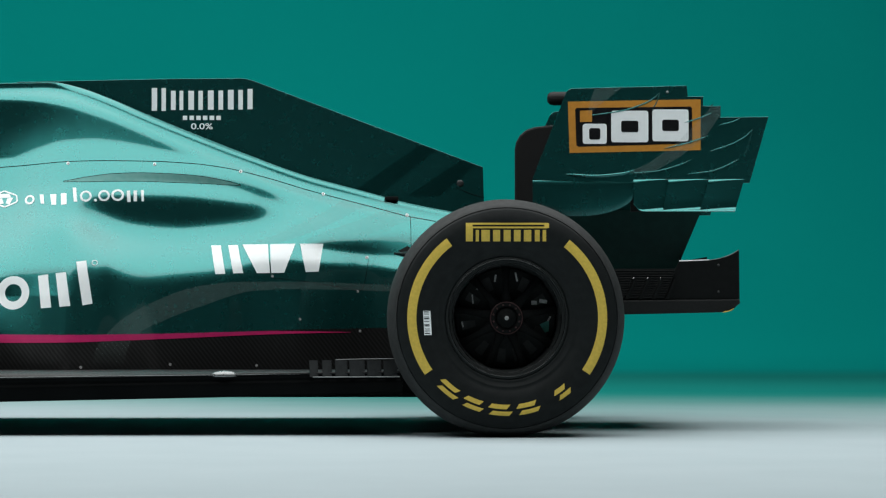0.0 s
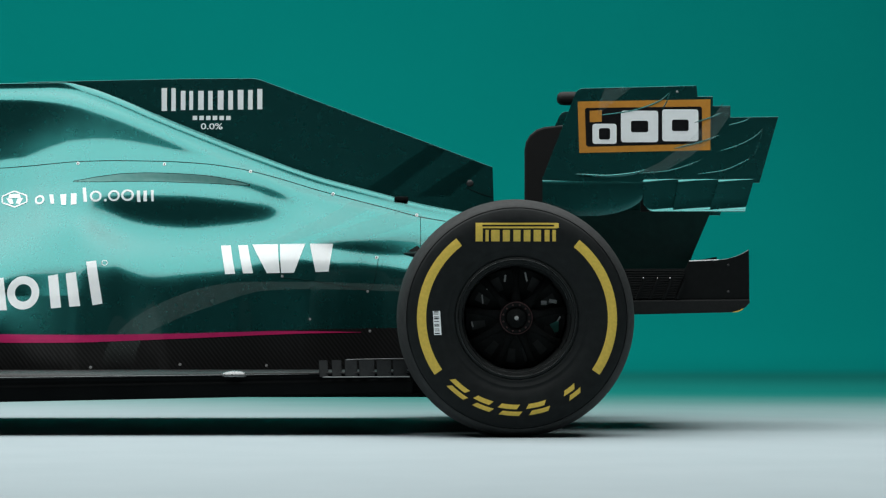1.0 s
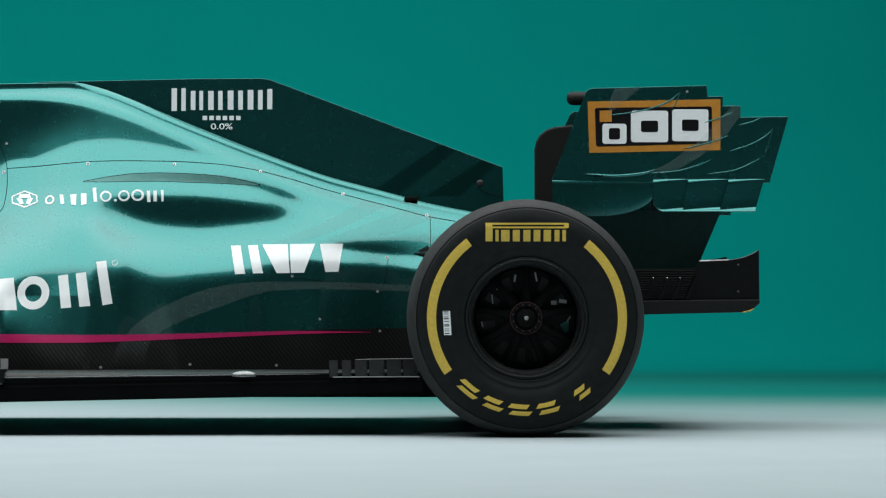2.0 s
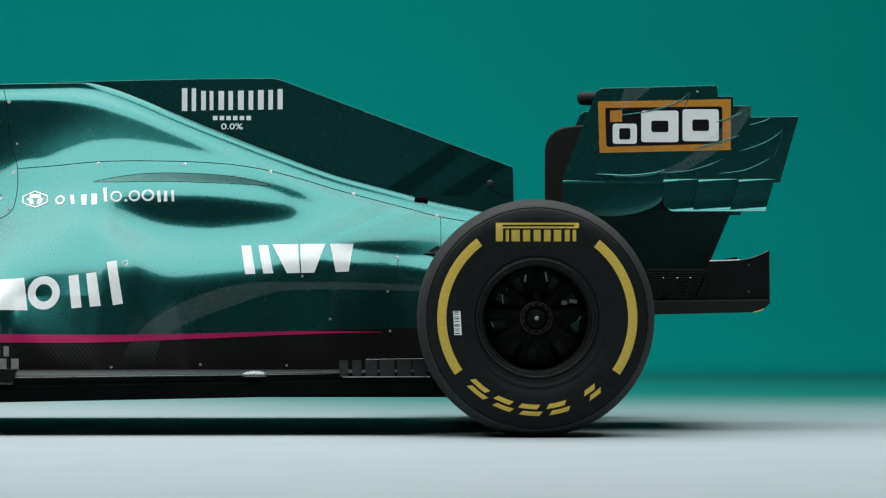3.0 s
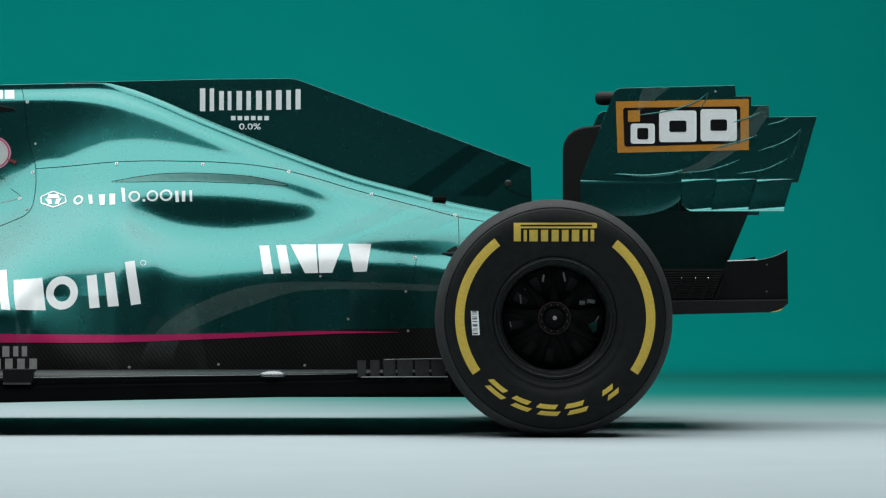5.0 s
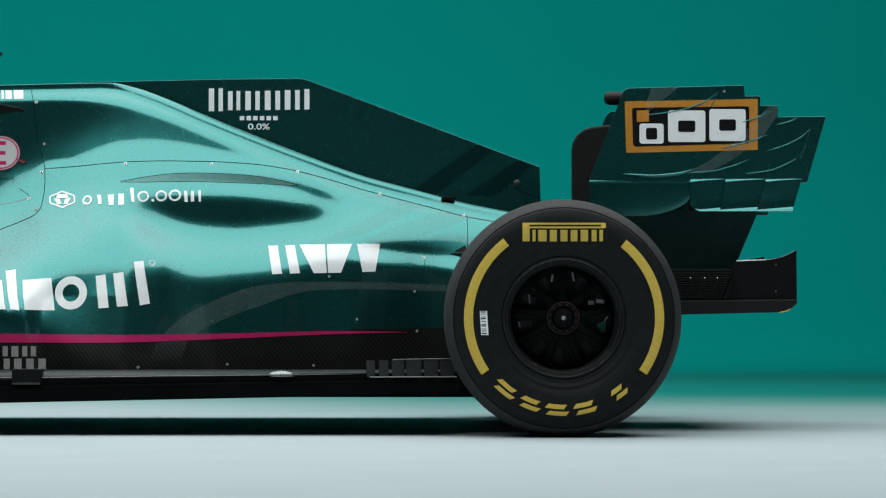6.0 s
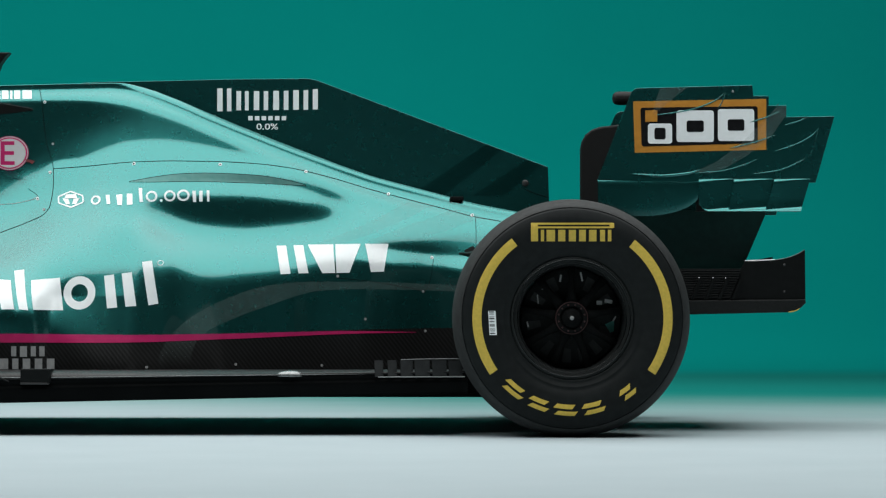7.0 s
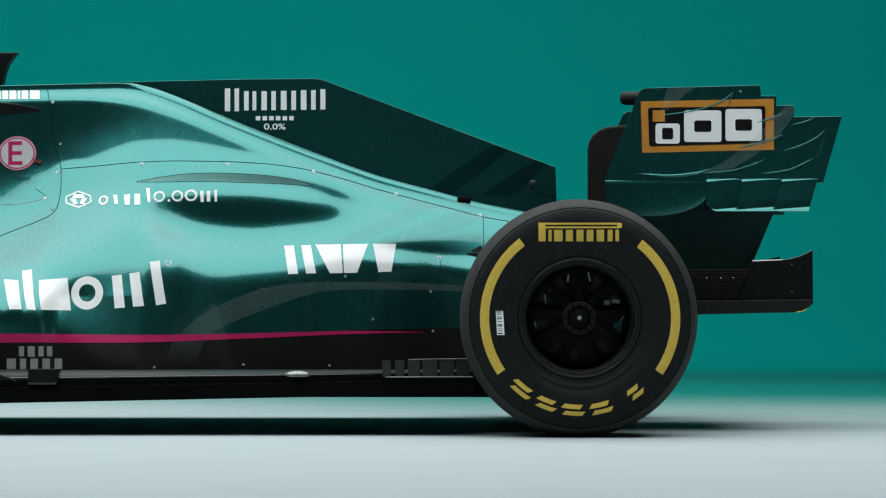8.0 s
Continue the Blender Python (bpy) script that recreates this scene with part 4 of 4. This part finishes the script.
for x, z in [(-1.3254, 1.0126), (-1.3035, 0.7909), (-1.3371, 0.7074), (-1.0366, 0.8149), (-0.7737, 0.8155), (-0.5093, 0.7954), (-0.2524, 0.7263), (0.0095, 0.6602), (-0.1149, 0.5247)]:
    ring_on_flank("rivet", (x, z, 0.0048, 0.0048), 0.0, WHITE, 0.0016, 20, "small white-ringed rivet")
    ring_on_flank("rivet_head", (x, z, 0.0022, 0.0022), 0.0, GAP, 0.0026, 12, "dark rivet head")
for x, z in [(-1.298, 0.8809), (-1.3122, 0.6725), (-0.1423, 0.4191), (-0.403, 0.4647), (-0.3176, 0.333), (-0.1352, 0.2971), (-0.9627, 0.187), (-0.7088, 0.195), (-0.4502, 0.1914)]:
    ring_on_flank("screw", (x, z, 0.0042, 0.0042), 0.0, CLIP, 0.0016, 14, "small grey screw")

# plain white shapes where the sponsor names stand
for corners in ([(-1.4991, 0.4537), (-1.4596, 0.4536), (-1.4292, 0.3611), (-1.4694, 0.3611)],
                [(-1.4247, 0.4517), (-1.3792, 0.4481), (-1.3548, 0.3595), (-1.3957, 0.3594)],
                [(-1.3731, 0.4777), (-1.3427, 0.4811), (-1.3128, 0.3563), (-1.3402, 0.3595)],
                [(-1.3149, 0.448), (-1.23, 0.4552), (-1.2153, 0.3569), (-1.2986, 0.358)],
                [(-1.0954, 0.461), (-1.0125, 0.472), (-0.9961, 0.37), (-1.0821, 0.3626)],
                [(-0.9847, 0.5037), (-0.9568, 0.5079), (-0.934, 0.3777), (-0.9621, 0.3722)],
                [(-0.5922, 0.5594), (-0.5112, 0.5616), (-0.4918, 0.4736), (-0.576, 0.4699)],
                [(-0.4974, 0.5634), (-0.3336, 0.5651), (-0.3667, 0.4752), (-0.4504, 0.4737)],
                [(-0.3198, 0.5652), (-0.2489, 0.5659), (-0.2617, 0.4793), (-0.3013, 0.4773)]):
    (a, b, c, d), wide = [Vector(p) for p in corners], corners[1][0] - corners[0][0]
    cuts = ((0.0, 0.36), (0.64, 1.0)) if 0.080 < wide < 0.084 else ((0.0, 0.48), (0.52, 1.0)) if wide > 0.15 else ((0.0, 1.0),)
    for u0, u1 in cuts:
        on_flank("name_block", [a.lerp(b, u0), a.lerp(b, u1), d.lerp(c, u1), d.lerp(c, u0)], WHITE, 0.0013, 12, 10, label="plain white film block")
for corners in ([(-1.1172, 0.7151), (-1.1047, 0.7149), (-1.0991, 0.6856), (-1.1098, 0.6857)],
                [(-1.0832, 0.7146), (-1.0639, 0.7162), (-1.0615, 0.6816), (-1.0755, 0.6817)],
                [(-1.05, 0.718), (-1.0329, 0.7181), (-1.0298, 0.6838), (-1.0461, 0.6816)],
                [(-1.016, 0.7365), (-1.0058, 0.7366), (-0.9995, 0.6919), (-1.0093, 0.6916)],
                [(-0.8541, 0.7297), (-0.8438, 0.7298), (-0.841, 0.6943), (-0.8512, 0.6942)],
                [(-0.8335, 0.7299), (-0.8232, 0.73), (-0.8221, 0.6962), (-0.8324, 0.6961)],
                [(-0.8113, 0.7319), (-0.8027, 0.732), (-0.8015, 0.6964), (-0.8084, 0.6963)]):
    on_flank("name_block", corners, WHITE, 0.0013, 3, 5, label="plain white film block")
for spec, inner in (((-1.1684, 0.4096, 0.0488, 0.0505), 0.52), ((-1.1473, 0.6990, 0.0156, 0.0147), 0.6), ((-0.9753, 0.7101, 0.0173, 0.0173), 0.65), ((-0.9214, 0.7127, 0.0174, 0.0174), 0.65), ((-0.8807, 0.7150, 0.0191, 0.0183), 0.65), ((-0.9463, 0.6982, 0.0043, 0.0043), 0.0)):
    ring_on_flank("name_ring", spec, inner, WHITE, 0.0013, label="plain white film ring")
ring_on_flank("name_ring", (-0.9325, 0.5015, 0.0085, 0.0085), 0.8, WHITE, 0.0013, 24, "tiny white film ring")
seam("badge_edge", [(-1.2695, 0.7121), (-1.232, 0.7287)], 0.0045, 6, WHITE, 0.0013, "white hexagon badge edge")
seam("badge_edge", [(-1.232, 0.7287), (-1.1918, 0.714)], 0.0045, 6, WHITE, 0.0013, "white hexagon badge edge")
seam("badge_edge", [(-1.1918, 0.714), (-1.1873, 0.6938)], 0.0045, 6, WHITE, 0.0013, "white hexagon badge edge")
seam("badge_edge", [(-1.1873, 0.6938), (-1.2249, 0.6774)], 0.0045, 6, WHITE, 0.0013, "white hexagon badge edge")
seam("badge_edge", [(-1.2249, 0.6774), (-1.2666, 0.6919)], 0.0045, 6, WHITE, 0.0013, "white hexagon badge edge")
seam("badge_edge", [(-1.2666, 0.6919), (-1.2695, 0.7121)], 0.0045, 6, WHITE, 0.0013, "white hexagon badge edge")
for corners in ([(-1.2462, 0.7194), (-1.2152, 0.7196), (-1.2082, 0.7067), (-1.2495, 0.7065)], [(-1.2564, 0.7065), (-1.2371, 0.7047), (-1.2297, 0.6883), (-1.2415, 0.6864)], [(-1.22, 0.7048), (-1.2013, 0.7067), (-1.2107, 0.6866), (-1.2229, 0.6883)]):
    on_flank("badge_block", corners, WHITE, 0.0013, 5, 5, label="plain white badge block")
for corners in ([(-1.5124, 1.0507), (-1.4916, 1.0508), (-1.487, 1.022), (-1.5078, 1.0218)], [(-1.4864, 1.0509), (-1.469, 1.051), (-1.4645, 1.0222), (-1.4818, 1.022)], [(-1.4638, 1.0511), (-1.443, 1.0513), (-1.4386, 1.0224), (-1.4593, 1.0222)], [(-1.4378, 1.0514), (-1.4309, 1.0514), (-1.4265, 1.0225), (-1.4334, 1.0225)], [(-1.4257, 1.0515), (-1.4067, 1.0517), (-1.4024, 1.0228), (-1.4213, 1.0226)], [(-1.3998, 1.0518), (-1.3704, 1.0522), (-1.3662, 1.0233), (-1.3955, 1.0229)]):
    on_flank("name_block", corners, WHITE, 0.0013, 5, 5, label="plain white film block")
for corners in ([(-1.3625, 0.2495), (-1.3463, 0.2495), (-1.346, 0.2195), (-1.3621, 0.2196)],
                [(-1.3351, 0.2495), (-1.3143, 0.2495), (-1.3139, 0.2179), (-1.3347, 0.2179)],
                [(-1.3032, 0.2495), (-1.289, 0.2495), (-1.2886, 0.2195), (-1.3028, 0.2195)],
                [(-1.2796, 0.2495), (-1.2654, 0.2495), (-1.265, 0.2195), (-1.2792, 0.2195)],
                [(-1.4013, 0.2129), (-1.3718, 0.2129), (-1.3714, 0.1814), (-1.4009, 0.1814)],
                [(-1.3588, 0.2129), (-1.3394, 0.2129), (-1.3391, 0.1813), (-1.3584, 0.1814)],
                [(-1.3266, 0.2129), (-1.3044, 0.2129), (-1.304, 0.1813), (-1.3262, 0.1813)],
                [(-1.2917, 0.2129), (-1.2712, 0.2128), (-1.2709, 0.1812), (-1.2913, 0.1813)],
                [(-1.2587, 0.2128), (-1.2367, 0.2128), (-1.2363, 0.1811), (-1.2583, 0.1812)]):
    on_flank("name_block", corners, GREY_MARK, 0.0013, 5, 5, label="plain grey film block")

MARKER = surface("matte_marker_film", (0.46, 0.48, 0.48), (0.50, 0.52, 0.52), 0.55, 0, 0, 60.0)
# round marker with the letter E
ring_on_flank("marker_disc", (-1.4327, 0.8518, 0.0595, 0.0542), 0.0, PINK, 0.0013, 48, "magenta-edged white marker disc")
ring_on_flank("marker_rim", (-1.4327, 0.8518, 0.0577, 0.0525), 0.0, MARKER, 0.0020, 48, "white marker rim")
ring_on_flank("marker_rim", (-1.4327, 0.8518, 0.0551, 0.0498), 0.0, PINK, 0.0026, 48, "magenta marker rim")
ring_on_flank("marker_face", (-1.4327, 0.8518, 0.0507, 0.0455), 0.0, MARKER, 0.0032, 48, "white marker face")


def flat_text(name, words, x, y, z, size, material, parent, label="", stretch=1.0):
    """Upright lettering in the plane of y, facing the camera."""
    cu = bpy.data.curves.new(name, "FONT")
    cu.body, cu.size, cu.extrude, cu.offset = words, size, 0.0004, size * 0.012
    tmp = bpy.data.objects.new(name, cu)
    me = bpy.data.meshes.new_from_object(tmp)
    bpy.data.objects.remove(tmp)
    me.transform(pose(x, y, z, 90) @ Matrix.Diagonal((stretch, 1, 1, 1)))
    return link_mesh(name, me, material, parent, label, False)


flat_text("letter_e", "E", -1.4580, -0.1640, 0.8125, 0.104, PINK, car, "magenta letter E")

for x0, x1, z0, z1 in ((-0.797, -0.744, 0.9895, 1.0615), (-0.736, -0.690, 0.9925, 1.0530), (-0.682, -0.628, 0.9930, 1.0530), (-0.621, -0.564, 0.9935, 1.0540), (-0.558, -0.502, 0.9940, 1.0560), (-0.494, -0.474, 0.9950, 1.0590)):
    wide = x1 - x0
    for k0, k1 in ((0.08, 0.40), (0.66, 0.92)) if wide > 0.03 else ((0.1, 0.9),):
        plate("name_bar", [(x0 + wide * k0, z1), (x0 + wide * k1, z1), (x0 + wide * k1, z0), (x0 + wide * k0, z0)], -0.0085, -0.0072, WHITE, car, "plain white film bar")
for corners in ([(-0.6951, 0.9744), (-0.6808, 0.9744), (-0.6808, 0.961), (-0.695, 0.9611)],
                [(-0.674, 0.9744), (-0.6598, 0.9744), (-0.6598, 0.961), (-0.674, 0.961)],
                [(-0.653, 0.9744), (-0.6388, 0.9744), (-0.6388, 0.961), (-0.653, 0.961)],
                [(-0.632, 0.9744), (-0.6178, 0.9744), (-0.6178, 0.961), (-0.632, 0.961)],
                [(-0.611, 0.9744), (-0.5968, 0.9743), (-0.5967, 0.961), (-0.611, 0.961)],
                [(-0.59, 0.9743), (-0.5758, 0.9743), (-0.5757, 0.961), (-0.59, 0.961)]):
    plate("name_block", corners, -0.0085, -0.0072, WHITE, car, "plain white film block")
flat_text("figures", "0.0%", -0.6700, -0.0078, 0.9322, 0.0265, WHITE, car, "white figures", 1.38)
lathe("fin_fastener", [(0.0, -0.004), (0.006, -0.0038), (0.010, -0.0025), (0.0115, 0.001)], (0.1767, -0.007, 0.7623), VANE, car, "dark round fin fastener", 24)
for outline in ([(-0.1487, 0.7447), (0.0505, 0.8835), (0.1003, 0.8657), (-0.0776, 0.7268)],
                [(0.0113, 0.7232), (0.1803, 0.8353), (0.2247, 0.8193), (0.1091, 0.7232)]):
    plate("tonal_band", outline, -0.0080, -0.0070, TONAL, car, "faint tonal diagonal band")
tube("fin_seam", [(0.1624, -0.0072, 0.7499), (0.2069, -0.0072, 0.7303), (0.2495, -0.0072, 0.7178)], 0.0012, GAP, car, "fine fin seam")
box("spine_clip", (-0.0600, -0.052, 0.7060), (-0.0175, -0.02, 0.7185), BLACK, car, "small black clip on the spine", 0.002)

# dark outlet in the airbox side, with a pale lip
slot = np.linspace(0, 1, 24)
P = np.array([[(x, -half_width(x, z) - 0.0014, z) for z in np.linspace(lo, hi, 5)] for x, lo, hi in zip(-1.6893 + slot * 0.3284, np.interp(slot, [0, 0.6, 1], [0.9670, 0.9699, 0.9853]), np.interp(slot, [0, 0.6, 0.85, 1], [1.0171, 1.0108, 0.9990, 0.9888]))])
grid_mesh("air_outlet", P, BLACK, car, "dark spindle-shaped air outlet")

seam("outlet_lip", [(-1.4822, 1.0108), (-1.4474, 1.0074), (-1.4041, 0.999), (-1.3678, 0.9923), (-1.3609, 0.9871)], 0.0028, 24, SILVER, 0.0022, "thin pale lip")
RED_TAG = surface("dark_red_ribbon", (0.10, 0.008, 0.010), (0.17, 0.014, 0.018), 0.6, 0, 0, 120.0, 0.0006)
on_flank("pull_tag", [(-1.3834, 0.8324), (-1.369, 0.8318), (-1.369, 0.8232), (-1.3793, 0.8236)], RED_TAG, 0.004, 4, 3, label="small red pull tag")
on_flank("tag_end", [(-1.369, 0.8318), (-1.353, 0.8262), (-1.361, 0.8170), (-1.369, 0.8232)], RED_TAG, 0.006, 4, 3, label="frayed end of the red tag")
plate("camera_pod", [(-1.80, 1.175), (-1.60, 1.172), (-1.4457, 1.174), (-1.4600, 1.158), (-1.4742, 1.138), (-1.486, 1.105), (-1.4953, 1.060), (-1.80, 1.05)], -0.03, 0.03, BLACK, car, "black roll hoop pod over the cockpit", 0.004)


def overlay_band(name, upper, lower, n=70, label=""):
    """A curved translucent band on the near flank between two lines of (x, z)."""
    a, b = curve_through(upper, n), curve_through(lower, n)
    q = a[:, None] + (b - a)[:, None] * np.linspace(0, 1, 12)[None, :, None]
    return grid_mesh(name, np.stack([q[..., 0], -half_width(q[..., 0], q[..., 1]) - 0.0010, q[..., 1]], -1), BAND_AND_SHEEN, car, label)


# the grey reflection on the lower flank, painted in as a pale overlay
overlay_band("tonal_swoosh", [(-0.935, 0.187), (-0.925, 0.2294), (-0.909, 0.2635), (-0.873, 0.3098), (-0.815, 0.3547), (-0.749, 0.3894), (-0.664, 0.4226), (-0.579, 0.4403), (-0.476, 0.4475), (-0.338, 0.4474), (-0.2, 0.4449), (-0.02, 0.438)],
          [(-0.843, 0.187), (-0.836, 0.2294), (-0.824, 0.2636), (-0.789, 0.298), (-0.731, 0.3273), (-0.663, 0.3551), (-0.595, 0.3794), (-0.527, 0.4039), (-0.459, 0.4197), (-0.337, 0.4248), (-0.2, 0.4239), (-0.02, 0.419)], 110, "pale painted reflection across flank and skirt")
overlay_band("tonal_band", [(-0.479, 0.5651), (-0.392, 0.5969), (-0.289, 0.6465), (-0.22, 0.6857), (-0.19, 0.708)], [(-0.395, 0.5648), (-0.305, 0.5956), (-0.202, 0.642), (-0.115, 0.6867), (-0.092, 0.689)], label="faint matte band on the flank")
overlay_band("tonal_band", [(-0.313, 0.5723), (-0.219, 0.6145), (-0.132, 0.6462), (-0.044, 0.6762), (-0.02, 0.677)], [(-0.253, 0.5657), (-0.166, 0.5827), (-0.061, 0.6122), (0.018, 0.6436), (0.06, 0.650)], label="faint matte band on the flank")
lathe("endplate_screw", [(0.0, -0.002), (0.003, -0.0018), (0.0042, 0.001)], (0.785, -0.525, 1.0075), CLIP, wing, "small grey screw", 16)
on_flank("arm_opening", [(-0.017, 0.5464), (0.0111, 0.5626), (0.0357, 0.5413), (0.0076, 0.5359)], BLACK, 0.0012, 6, 4, label="black opening round the suspension arm")
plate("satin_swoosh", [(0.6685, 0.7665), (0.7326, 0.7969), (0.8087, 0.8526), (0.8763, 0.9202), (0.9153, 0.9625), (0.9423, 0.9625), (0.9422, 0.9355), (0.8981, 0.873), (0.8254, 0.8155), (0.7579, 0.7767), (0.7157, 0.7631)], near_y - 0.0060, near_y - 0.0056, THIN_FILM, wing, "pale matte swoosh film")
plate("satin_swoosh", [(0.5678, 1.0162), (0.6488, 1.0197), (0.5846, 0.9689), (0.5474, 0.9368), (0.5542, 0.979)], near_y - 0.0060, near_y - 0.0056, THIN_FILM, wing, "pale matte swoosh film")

# every section of the body rises a little towards the sides
for ob in [o for o in car.children_recursive if o.type == "MESH" and o.parent.name.split(".")[0] != "wheel" and o.name != "drs_pod"]:
    for v in ob.data.vertices:
        v.co.z += 0.01018 * abs(v.co.y)
